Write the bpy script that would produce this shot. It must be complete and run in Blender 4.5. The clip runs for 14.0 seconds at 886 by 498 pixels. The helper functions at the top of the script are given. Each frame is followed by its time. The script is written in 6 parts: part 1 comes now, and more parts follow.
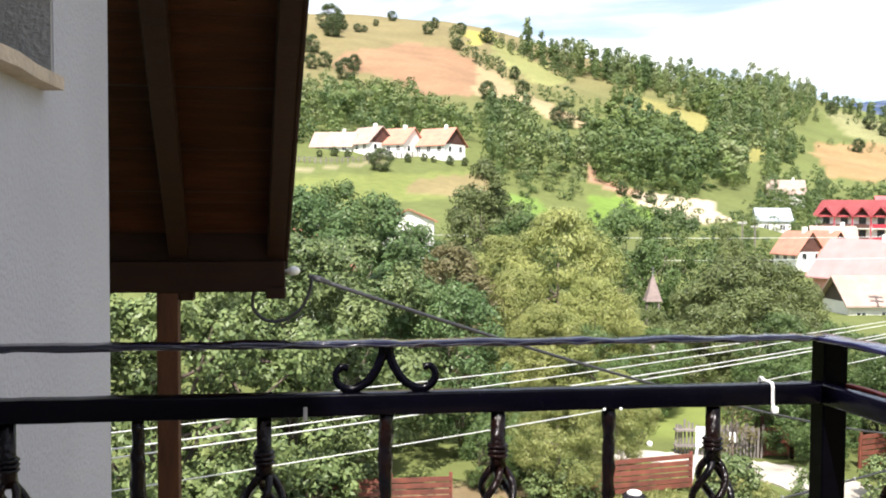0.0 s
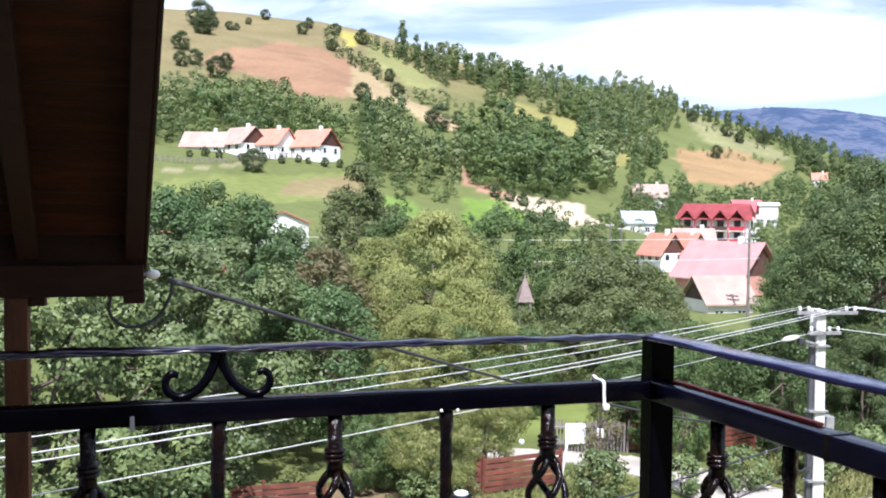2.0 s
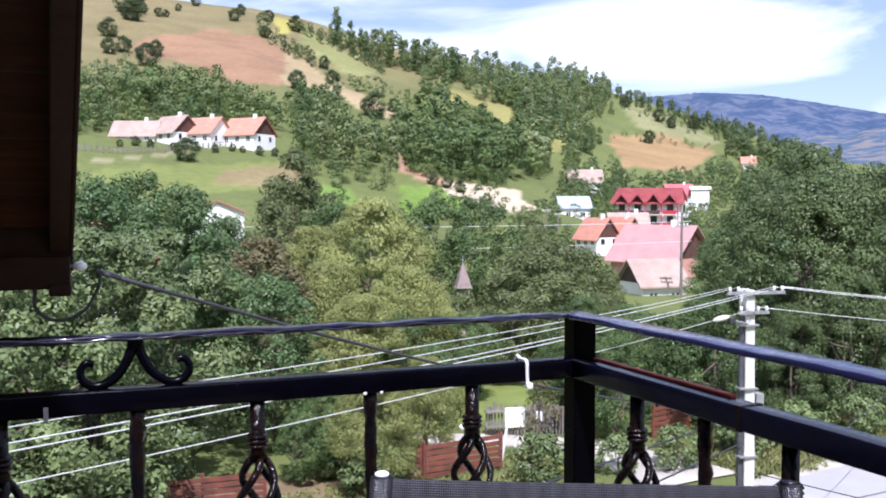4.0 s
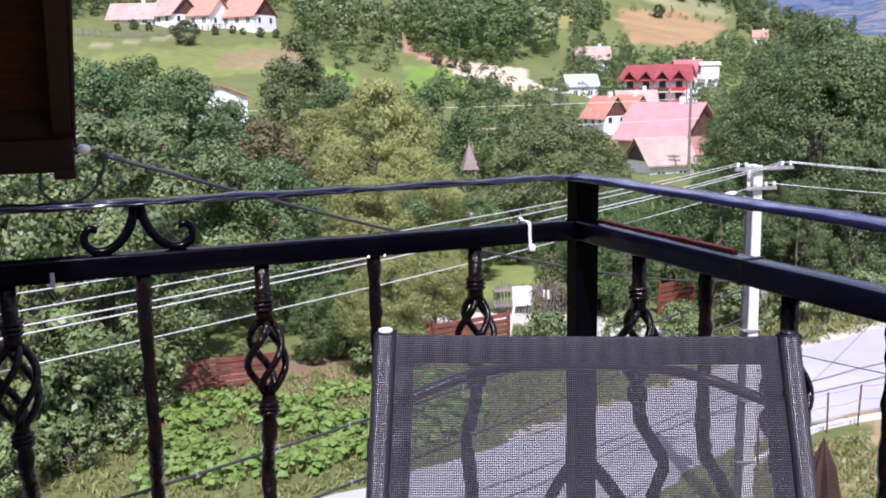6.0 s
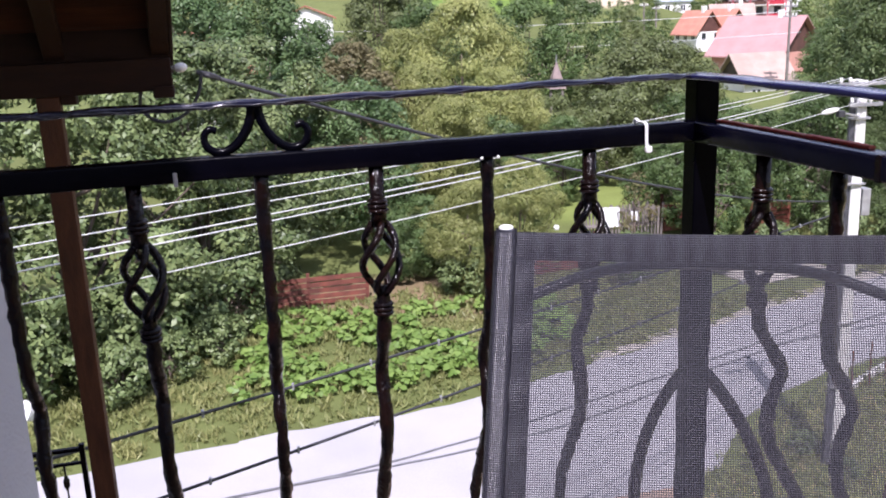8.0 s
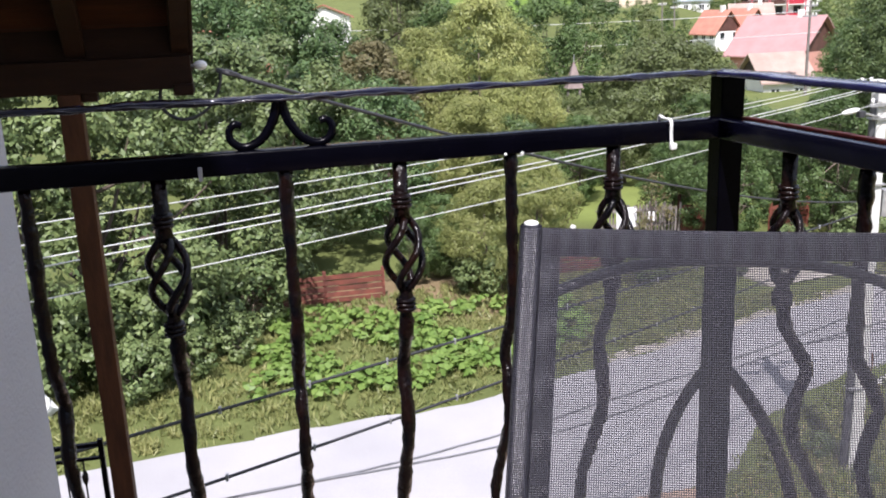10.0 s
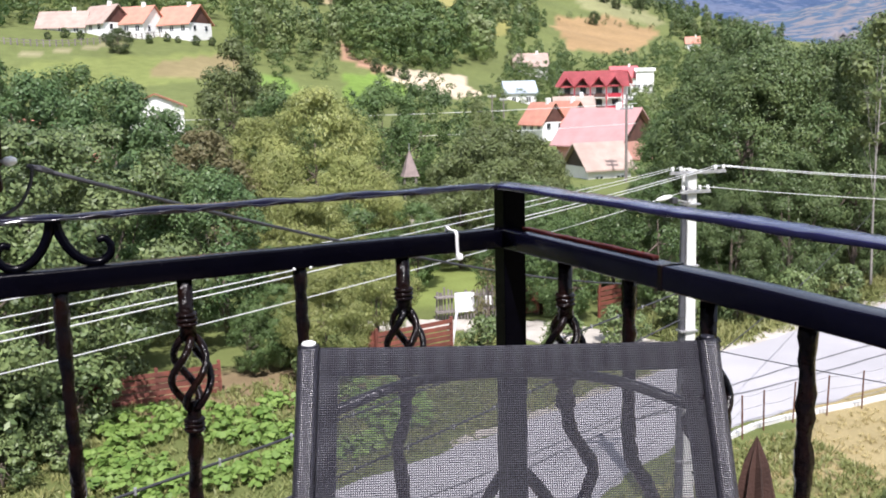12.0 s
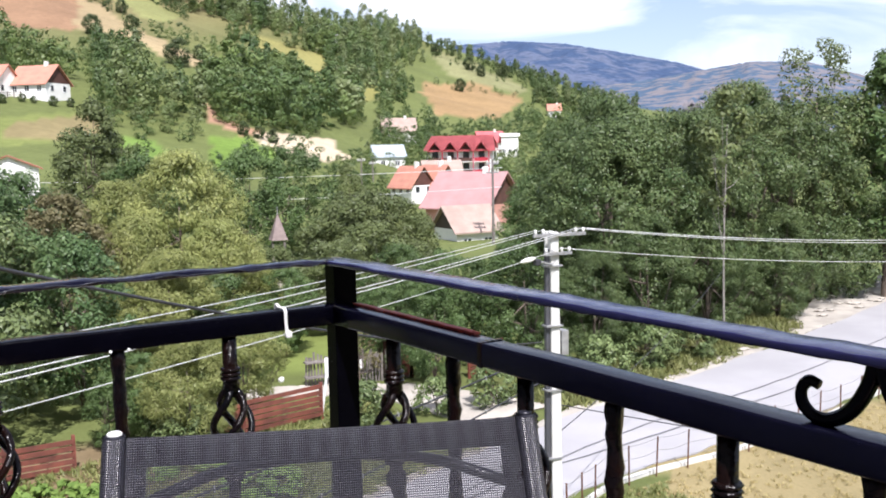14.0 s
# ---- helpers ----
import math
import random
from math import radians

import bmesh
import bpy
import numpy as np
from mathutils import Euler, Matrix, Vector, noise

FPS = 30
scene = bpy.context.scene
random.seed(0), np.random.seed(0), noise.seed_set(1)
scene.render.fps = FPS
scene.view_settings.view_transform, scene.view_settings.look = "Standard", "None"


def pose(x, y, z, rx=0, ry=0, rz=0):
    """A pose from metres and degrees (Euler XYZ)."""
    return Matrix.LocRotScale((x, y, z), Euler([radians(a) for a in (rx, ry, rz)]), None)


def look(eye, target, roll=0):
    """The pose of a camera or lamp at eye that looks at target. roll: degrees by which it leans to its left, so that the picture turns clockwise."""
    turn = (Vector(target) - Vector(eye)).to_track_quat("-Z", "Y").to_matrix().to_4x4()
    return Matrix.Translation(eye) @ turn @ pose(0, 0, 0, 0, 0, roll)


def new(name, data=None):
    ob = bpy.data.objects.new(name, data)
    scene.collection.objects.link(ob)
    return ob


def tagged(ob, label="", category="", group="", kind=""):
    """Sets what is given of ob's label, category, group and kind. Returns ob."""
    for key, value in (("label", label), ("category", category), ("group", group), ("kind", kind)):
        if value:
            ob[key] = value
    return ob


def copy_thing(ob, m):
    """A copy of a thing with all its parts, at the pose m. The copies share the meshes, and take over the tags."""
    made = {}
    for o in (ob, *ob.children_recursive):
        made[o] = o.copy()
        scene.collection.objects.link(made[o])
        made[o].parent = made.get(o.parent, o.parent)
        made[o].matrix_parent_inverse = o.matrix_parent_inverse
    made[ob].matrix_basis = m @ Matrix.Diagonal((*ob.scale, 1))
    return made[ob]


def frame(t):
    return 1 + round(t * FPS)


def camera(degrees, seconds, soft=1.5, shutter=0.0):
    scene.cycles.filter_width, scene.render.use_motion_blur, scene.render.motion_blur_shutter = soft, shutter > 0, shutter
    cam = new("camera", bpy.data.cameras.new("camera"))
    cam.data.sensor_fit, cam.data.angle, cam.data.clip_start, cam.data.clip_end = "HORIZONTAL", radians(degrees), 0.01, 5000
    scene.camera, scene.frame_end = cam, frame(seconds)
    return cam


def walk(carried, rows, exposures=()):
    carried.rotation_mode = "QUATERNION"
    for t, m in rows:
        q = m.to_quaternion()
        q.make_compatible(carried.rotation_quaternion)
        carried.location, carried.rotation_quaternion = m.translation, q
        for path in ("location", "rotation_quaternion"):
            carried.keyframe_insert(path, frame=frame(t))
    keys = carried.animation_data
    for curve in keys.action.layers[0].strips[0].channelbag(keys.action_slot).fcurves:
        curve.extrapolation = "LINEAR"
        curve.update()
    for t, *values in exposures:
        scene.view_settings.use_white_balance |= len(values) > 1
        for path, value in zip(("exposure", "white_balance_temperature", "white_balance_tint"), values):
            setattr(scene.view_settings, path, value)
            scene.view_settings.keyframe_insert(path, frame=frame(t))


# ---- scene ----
cam = camera(51.1, 14.0, soft=1.9)
# seconds, eye, then yaw, pitch and roll in degrees
PATH = [
    (0, (0.0000, 0.0000, 1.3000), 0.000, -2.470, 0.382),
    (0.5, (0.0143, 0.0018, 1.3021), -1.826, -2.233, 0.162),
    (1, (0.0236, 0.0015, 1.3019), -3.205, -2.136, 0.459),
    (1.5, (0.0372, 0.0023, 1.3019), -5.433, -2.214, 0.604),
    (2, (0.0538, 0.0011, 1.3013), -7.678, -2.278, 0.562),
    (2.5, (0.0659, 0.0014, 1.2987), -9.266, -2.584, 0.388),
    (3, (0.0694, -0.0001, 1.2992), -10.404, -2.372, 0.527),
    (3.2, (0.0698, -0.0001, 1.2986), -10.538, -2.314, 0.248),
    (3.9, (0.0760, -0.0015, 1.2948), -11.384, -2.859, -0.097),
    (4.6, (0.0853, -0.0028, 1.2858), -12.196, -4.494, -0.687),
    (5.3, (0.0886, -0.0022, 1.2767), -12.104, -6.854, -1.041),
    (5.5, (0.0851, -0.0013, 1.2729), -11.362, -8.050, -1.105),
    (6, (0.0851, 0.0007, 1.2655), -10.990, -10.321, -1.144),
    (6.5, (0.0863, 0.0015, 1.2619), -11.003, -10.950, -1.400),
    (7, (0.0829, 0.0021, 1.2567), -10.723, -11.824, -1.645),
    (7.5, (0.0702, 0.0063, 1.2461), -8.600, -13.239, -2.090),
    (8, (0.0456, 0.0132, 1.2365), -5.470, -14.990, -2.259),
    (8.2, (0.0361, 0.0136, 1.2338), -4.371, -15.217, -2.061),
    (8.7, (0.0238, 0.0158, 1.2291), -2.865, -15.875, -2.080),
    (9.25, (0.0225, 0.0155, 1.2282), -2.728, -15.841, -2.137),
    (9.8, (0.0310, 0.0146, 1.2306), -3.816, -15.282, -2.162),
    (10.3, (0.0447, 0.0152, 1.2349), -5.545, -14.553, -2.098),
    (10.5, (0.0537, 0.0182, 1.2368), -6.431, -14.203, -1.928),
    (11, (0.0743, 0.0185, 1.2445), -9.244, -13.129, -1.866),
    (11.5, (0.0954, 0.0088, 1.2561), -12.692, -11.298, -1.786),
    (12, (0.1073, -0.0007, 1.2688), -14.634, -9.968, -1.512),
    (12.5, (0.1217, 0.0029, 1.2707), -16.279, -9.064, -1.037),
    (13, (0.1375, 0.0020, 1.2792), -18.505, -7.554, -0.908),
    (13.5, (0.1569, -0.0071, 1.2844), -20.773, -6.573, -1.272),
    (14, (0.1677, -0.0139, 1.2866), -22.760, -6.289, -1.105),
]

# seconds, stops, kelvin, tint
EXPOSURES = [(0.0, 1.1, 6400, 14), (1.0, 0.98, 6000, 16), (2.0, 0.82, 5700, 18), (3.0, 0.7, 5550, 19), (6.0, 0.6, 5650, 29), (8.0, 0.72, 5800, 28), (10.5, 0.7, 6000, 19), (14.0, 0.66, 5950, 18)]


def aimed(eye, yaw, pitch, roll):
    a, b = radians(yaw), radians(pitch)
    ahead = Vector((-math.sin(a) * math.cos(b), math.cos(a) * math.cos(b), math.sin(b)))
    return look(eye, Vector(eye) + ahead, roll)


walk(cam, [(t, aimed(eye, yaw, pitch, roll)) for t, eye, yaw, pitch, roll in PATH], EXPOSURES)

# ---- light ----
SUN_ELEV, SUN_AZ = 54.0, 187.0  # degrees; azimuth clockwise from +y
world = bpy.data.worlds.new("sky")
scene.world = world
world.use_nodes = True
wn, wl = world.node_tree.nodes, world.node_tree.links
sky = wn.new("ShaderNodeTexSky")
sky.sky_type, sky.sun_disc = "NISHITA", False
sky.sun_elevation, sky.sun_rotation = radians(SUN_ELEV), radians(SUN_AZ)
sky.air_density, sky.dust_density = 1.0, 0.6
# thin high cloud over the whole sky
coord = wn.new("ShaderNodeTexCoord")
wmap = wn.new("ShaderNodeMapping")
wmap.inputs["Scale"].default_value = (1.6, 1.6, 6.5)
wmap.inputs["Rotation"].default_value = (0.0, 0.22, 0.5)
cloud = wn.new("ShaderNodeTexNoise")
cloud.inputs["Scale"].default_value, cloud.inputs["Detail"].default_value = 1.7, 7.0
cloud.inputs["Roughness"].default_value, cloud.inputs["Distortion"].default_value = 0.52, 0.6
ramp = wn.new("ShaderNodeValToRGB")
ramp.color_ramp.elements[0].position, ramp.color_ramp.elements[1].position = 0.45, 0.62
ramp.color_ramp.elements[0].color = (0.16, 0.16, 0.16, 1)
mix = wn.new("ShaderNodeMix")
mix.data_type = "RGBA"
mix.inputs["B"].default_value = (11.0, 11.3, 11.6, 1)
bg = wn["Background"]
bg.inputs[1].default_value = 0.082
wl.new(coord.outputs["Generated"], wmap.inputs[0])
wl.new(wmap.outputs[0], cloud.inputs["Vector"])
wl.new(cloud.outputs[0], ramp.inputs[0])
wl.new(ramp.outputs[0], mix.inputs["Factor"])
wl.new(sky.outputs[0], mix.inputs["A"])
wl.new(mix.outputs["Result"], bg.inputs[0])

sun_data = bpy.data.lights.new("sun", "SUN")
sun_data.energy, sun_data.angle, sun_data.color = 5.0, radians(0.53), (1.0, 0.95, 0.86)
sun_at = Vector((math.sin(radians(SUN_AZ)) * math.cos(radians(SUN_ELEV)), math.cos(radians(SUN_AZ)) * math.cos(radians(SUN_ELEV)), math.sin(radians(SUN_ELEV))))
sun = new("sun", sun_data)
sun.matrix_world = look(sun_at * 50, (0, 0, 0))


# ---- materials ----
def material(name, color, rough=0.6, metal=0.0, vary=0.25, scale=6.0, fine=40.0, bump=0.15, second=None, stretch=(1, 1, 1), island=0.0, obj=0.0, coat=0.0, spec=0.5):
    """Two scales of variation in colour and roughness, and a fine relief."""
    m = bpy.data.materials.new(name)
    m.use_nodes = True
    n, l = m.node_tree.nodes, m.node_tree.links
    b = n["Principled BSDF"]
    tc, mp = n.new("ShaderNodeTexCoord"), n.new("ShaderNodeMapping")
    mp.inputs["Scale"].default_value = stretch
    l.new(tc.outputs["Object"], mp.inputs[0])
    big, small = n.new("ShaderNodeTexNoise"), n.new("ShaderNodeTexNoise")
    big.inputs["Scale"].default_value, big.inputs["Detail"].default_value = scale, 5
    small.inputs["Scale"].default_value, small.inputs["Detail"].default_value = fine, 4
    for t in (big, small):
        l.new(mp.outputs[0], t.inputs["Vector"])
    two = n.new("ShaderNodeMix")
    two.data_type = "RGBA"
    second = second or tuple(c * (1 - vary) for c in color)
    two.inputs["A"].default_value, two.inputs["B"].default_value = (*color, 1), (*second, 1)
    edge = n.new("ShaderNodeMapRange")
    edge.inputs[1].default_value, edge.inputs[2].default_value = 0.35, 0.65
    l.new(big.outputs[0], edge.inputs[0])
    l.new(edge.outputs[0], two.inputs["Factor"])
    hsv = n.new("ShaderNodeHueSaturation")
    l.new(two.outputs["Result"], hsv.inputs["Color"])
    val = n.new("ShaderNodeMath")
    val.operation, val.inputs[1].default_value, val.inputs[2].default_value = "MULTIPLY_ADD", vary * 1.6, 1 - vary * 0.8
    l.new(small.outputs[0], val.inputs[0])
    last = val
    if island:
        geo, more = n.new("ShaderNodeNewGeometry"), n.new("ShaderNodeMath")
        more.operation, more.inputs[1].default_value = "MULTIPLY_ADD", island
        l.new(geo.outputs["Random Per Island"], more.inputs[0])
        l.new(last.outputs[0], more.inputs[2])
        last = more
    if obj:
        info, more = n.new("ShaderNodeObjectInfo"), n.new("ShaderNodeMath")
        more.operation, more.inputs[1].default_value = "MULTIPLY_ADD", obj
        l.new(info.outputs["Random"], more.inputs[0])
        l.new(last.outputs[0], more.inputs[2])
        last = more
    l.new(last.outputs[0], hsv.inputs["Value"])
    l.new(hsv.outputs[0], b.inputs["Base Color"])
    rr = n.new("ShaderNodeMapRange")
    rr.inputs[3].default_value, rr.inputs[4].default_value = max(0.03, rough - 0.1), min(1, rough + 0.12)
    l.new(small.outputs[0], rr.inputs[0])
    l.new(rr.outputs[0], b.inputs["Roughness"])
    b.inputs["Metallic"].default_value = metal
    b.inputs["Coat Weight"].default_value = coat
    b.inputs["Specular IOR Level"].default_value = spec
    if bump:
        bp = n.new("ShaderNodeBump")
        bp.inputs["Strength"].default_value, bp.inputs["Distance"].default_value = bump, 0.02
        l.new(small.outputs[0], bp.inputs["Height"])
        l.new(bp.outputs[0], b.inputs["Normal"])
    return m


def leaf_material(name, color, second, scale=0.5, through_light=0.35):
    m = bpy.data.materials.new(name)
    m.use_nodes = True
    n, l = m.node_tree.nodes, m.node_tree.links
    b, out = n["Principled BSDF"], n["Material Output"]
    geo, info, tc = n.new("ShaderNodeNewGeometry"), n.new("ShaderNodeObjectInfo"), n.new("ShaderNodeTexCoord")
    ns = n.new("ShaderNodeTexNoise")
    ns.inputs["Scale"].default_value, ns.inputs["Detail"].default_value = scale, 3
    l.new(tc.outputs["Object"], ns.inputs["Vector"])
    f = n.new("ShaderNodeMath")
    f.operation, f.inputs[1].default_value = "MULTIPLY_ADD", 0.55
    l.new(geo.outputs["Random Per Island"], f.inputs[0])
    edge = n.new("ShaderNodeMapRange")
    edge.inputs[1].default_value, edge.inputs[2].default_value, edge.inputs[4].default_value = 0.3, 0.7, 0.5
    l.new(ns.outputs[0], edge.inputs[0])
    l.new(edge.outputs[0], f.inputs[2])
    two = n.new("ShaderNodeMix")
    two.data_type = "RGBA"
    two.inputs["A"].default_value, two.inputs["B"].default_value = (*color, 1), (*second, 1)
    l.new(f.outputs[0], two.inputs["Factor"])
    hsv = n.new("ShaderNodeHueSaturation")
    v = n.new("ShaderNodeMath")
    v.operation, v.inputs[1].default_value, v.inputs[2].default_value = "MULTIPLY_ADD", 0.3, 0.85
    l.new(info.outputs["Random"], v.inputs[0])
    l.new(v.outputs[0], hsv.inputs["Value"])
    l.new(two.outputs["Result"], hsv.inputs["Color"])
    l.new(hsv.outputs[0], b.inputs["Base Color"])
    b.inputs["Roughness"].default_value = 0.46
    b.inputs["Specular IOR Level"].default_value = 0.3
    tr = n.new("ShaderNodeBsdfTranslucent")
    l.new(hsv.outputs[0], tr.inputs[0])
    ms = n.new("ShaderNodeMixShader")
    ms.inputs[0].default_value = through_light
    l.new(b.outputs[0], ms.inputs[1])
    l.new(tr.outputs[0], ms.inputs[2])
    l.new(ms.outputs[0], out.inputs[0])
    return m


def fabric_material(name="sling_mesh", lined=False):
    """Woven sling cloth: square holes of about a millimetre between dark threads; lined: two layers, nearly closed."""
    m = bpy.data.materials.new(name)
    m.use_nodes = True
    n, l = m.node_tree.nodes, m.node_tree.links
    b, out = n["Principled BSDF"], n["Material Output"]
    tc = n.new("ShaderNodeTexCoord")
    sep = n.new("ShaderNodeSeparateXYZ")
    l.new(tc.outputs["UV"], sep.inputs[0])
    waves = []
    for axis, pitch in (("X", 0.0027 if lined else 0.0024), ("Y", 0.0024 if lined else 0.0025)):
        s = n.new("ShaderNodeMath")
        s.operation, s.inputs[1].default_value = "MULTIPLY", 2 * math.pi / pitch
        l.new(sep.outputs[axis], s.inputs[0])
        w = n.new("ShaderNodeMath")
        w.operation = "SINE"
        l.new(s.outputs[0], w.inputs[0])
        g = n.new("ShaderNodeMath")
        g.operation, g.inputs[1].default_value = "GREATER_THAN", -0.16
        l.new(w.outputs[0], g.inputs[0])
        waves.append(g)
    hole = n.new("ShaderNodeMath")
    hole.operation = "MULTIPLY"
    l.new(waves[0].outputs[0], hole.inputs[0])
    l.new(waves[1].outputs[0], hole.inputs[1])
    ns = n.new("ShaderNodeTexNoise")
    ns.inputs["Scale"].default_value = 420
    l.new(tc.outputs["UV"], ns.inputs["Vector"])
    two = n.new("ShaderNodeMix")
    two.data_type = "RGBA"
    two.inputs["A"].default_value, two.inputs["B"].default_value = (0.006, 0.006, 0.010, 1), (0.030, 0.029, 0.046, 1)
    # lighter flecks paint the threads' glints into their base colour
    glint = n.new("ShaderNodeMapRange")
    glint.inputs[1].default_value, glint.inputs[2].default_value = 0.38, 0.66
    l.new(ns.outputs[0], glint.inputs[0])
    l.new(glint.outputs[0], two.inputs["Factor"])
    l.new(two.outputs["Result"], b.inputs["Base Color"])
    b.inputs["Roughness"].default_value = 0.38
    weave = n.new("ShaderNodeMath")
    weave.operation = "ADD"
    for k, g in enumerate(waves):
        l.new(g.inputs[0].links[0].from_socket, weave.inputs[k])
    relief = n.new("ShaderNodeBump")
    relief.invert = True
    relief.inputs["Strength"].default_value, relief.inputs["Distance"].default_value = 0.5, 0.0006
    l.new(weave.outputs[0], relief.inputs["Height"])
    l.new(relief.outputs[0], b.inputs["Normal"])
    tp, ms = n.new("ShaderNodeBsdfTransparent"), n.new("ShaderNodeMixShader")
    if lined:
        tp = n.new("ShaderNodeBsdfDiffuse")
        tp.inputs[0].default_value = (0.0025, 0.0025, 0.004, 1)
        two.inputs["A"].default_value, two.inputs["B"].default_value = (0.006, 0.006, 0.010, 1), (0.036, 0.034, 0.054, 1)
        b.inputs["Roughness"].default_value, b.inputs["Specular IOR Level"].default_value = 0.36, 0.9
    l.new(hole.outputs[0], ms.inputs[0])
    l.new(b.outputs[0], ms.inputs[1])
    l.new(tp.outputs[0], ms.inputs[2])
    l.new(ms.outputs[0], out.inputs[0])
    return m


def ground_material():
    """Land cover from the sheet's own colours, broken up by grass and soil noise."""
    m = bpy.data.materials.new("ground_cover")
    m.use_nodes = True
    n, l = m.node_tree.nodes, m.node_tree.links
    b = n["Principled BSDF"]
    at = n.new("ShaderNodeAttribute")
    at.attribute_name = "cover"
    tc = n.new("ShaderNodeTexCoord")
    hsv = n.new("ShaderNodeHueSaturation")
    parts_ = []
    for sc, amp in ((0.05, 0.7), (0.6, 0.6), (9.0, 0.5)):
        t = n.new("ShaderNodeTexNoise")
        t.inputs["Scale"].default_value, t.inputs["Detail"].default_value = sc, 6
        l.new(tc.outputs["Object"], t.inputs["Vector"])
        a = n.new("ShaderNodeMath")
        a.operation, a.inputs[1].default_value, a.inputs[2].default_value = "MULTIPLY_ADD", amp, 1 / 1 - amp / 2
        l.new(t.outputs[0], a.inputs[0])
        parts_.append(a)
    p = n.new("ShaderNodeMath")
    p.operation = "MULTIPLY"
    l.new(parts_[0].outputs[0], p.inputs[0])
    l.new(parts_[1].outputs[0], p.inputs[1])
    p2 = n.new("ShaderNodeMath")
    p2.operation = "MULTIPLY"
    l.new(p.outputs[0], p2.inputs[0])
    l.new(parts_[2].outputs[0], p2.inputs[1])
    l.new(p2.outputs[0], hsv.inputs["Value"])
    l.new(at.outputs["Color"], hsv.inputs["Color"])
    l.new(hsv.outputs[0], b.inputs["Base Color"])
    b.inputs["Roughness"].default_value = 0.9
    b.inputs["Specular IOR Level"].default_value = 0.1
    bp = n.new("ShaderNodeBump")
    bp.inputs["Strength"].default_value, bp.inputs["Distance"].default_value = 0.5, 0.1
    l.new(parts_[2].outputs[0], bp.inputs["Height"])
    l.new(bp.outputs[0], b.inputs["Normal"])
    return m


BLACK = material("black_gloss_paint", (0.0012, 0.0011, 0.003), 0.22, 0.0, 0.3, 20, 160, 0.02, coat=0.0, spec=0.1)
# black handrail paint, tinted blue to stand for reflected sky
GLOSS = material("sky_tinted_handrail_gloss", (0.008, 0.008, 0.022), 0.13, 0.0, 0.3, 20, 60, 0.04, spec=0.6)
POST_BLACK = material("black_post_paint", (0.0012, 0.0011, 0.0025), 0.3, 0.0, 0.3, 20, 160, 0.02, spec=0.03)
# side rails: the sky's blue sheen is put into the base colour
SKY_SHEEN_GLOSS = material("sky_sheen_black_gloss", (0.015, 0.015, 0.060), 0.18, 0.0, 0.3, 20, 60, 0.04, spec=0.5)
RAIL_GLOSS = material("sky_tinted_black_rail", (0.003, 0.003, 0.010), 0.2, 0.0, 0.3, 20, 160, 0.02, spec=0.18)
BEAD = material("glint_bead_gloss", (0.006, 0.006, 0.01), 0.13, 0.0, 0.2, 20, 60, 0.0, spec=0.9)
HAMMERED = material("hammered_black_iron", (0.002, 0.002, 0.003), 0.2, 0.0, 0.4, 30, 70, 0.3, second=(0.008, 0.003, 0.002), coat=0.0, spec=0.18)
RED_PRIMER = material("red_primer", (0.42, 0.05, 0.03), 0.6, 0, 0.3, 18, 120, 0.2)
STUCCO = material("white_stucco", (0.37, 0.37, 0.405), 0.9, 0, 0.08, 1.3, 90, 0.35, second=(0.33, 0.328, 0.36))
REVEAL = material("bare_cement", (0.30, 0.29, 0.28), 0.9, 0, 0.25, 7, 90, 0.4)
SILL = material("stone_sill", (0.45, 0.36, 0.27), 0.6, 0, 0.3, 9, 80, 0.3)
PVC_DARK = material("dark_window_frame", (0.05, 0.045, 0.06), 0.35, 0, 0.15, 5, 60, 0.05)
WOOD = material("stained_planks", (0.070, 0.025, 0.011), 0.6, 0, 0.5, 2.2, 22, 0.4, second=(0.045, 0.017, 0.008), stretch=(1.2, 9, 9), island=0.35, obj=0.5, spec=0.15)
BEAM = material("stained_beam", (0.023, 0.009, 0.004), 0.65, 0, 0.45, 2, 26, 0.4, second=(0.016, 0.006, 0.003), stretch=(1.5, 8, 8), obj=0.2, spec=0.15)
POST_WOOD = material("stained_post", (0.085, 0.033, 0.014), 0.55, 0, 0.4, 2, 26, 0.35, second=(0.045, 0.018, 0.009), stretch=(8, 8, 1.5), spec=0.15)
FLOORING = material("balcony_tiles", (0.32, 0.22, 0.16), 0.5, 0, 0.25, 3, 60, 0.15)
FABRIC = fabric_material()
LINED = fabric_material("sling_hem_weave", True)
# hem weave with paler threads: the sleeve's silver highlight is put into colour
SLEEVE = fabric_material("sleeve_highlight_weave", True)
for knot in SLEEVE.node_tree.nodes:
    if knot.bl_idname == "ShaderNodeMix":
        knot.inputs["B"].default_value = (0.10, 0.097, 0.125, 1)
SLEEVE.node_tree.nodes["Principled BSDF"].inputs["Roughness"].default_value = 0.3
TUBE = material("dark_tube", (0.025, 0.025, 0.035), 0.3, 0.2, 0.2, 30, 200, 0.05)
CAP = material("white_plastic", (0.78, 0.78, 0.76), 0.4, 0, 0.06, 30, 200, 0.03)
ASPHALT = material("worn_asphalt", (0.36, 0.35, 0.355), 0.85, 0, 0.16, 0.35, 30, 0.3, second=(0.31, 0.302, 0.308))
TAR = material("tar_seam", (0.19, 0.19, 0.195), 0.7, 0, 0.3, 4, 40, 0.2)
GRAVEL = material("pale_gravel", (0.46, 0.42, 0.36), 0.95, 0, 0.3, 0.8, 14, 0.8)
CONCRETE = material("pole_concrete", (0.62, 0.61, 0.57), 0.85, 0, 0.15, 2.5, 60, 0.3)
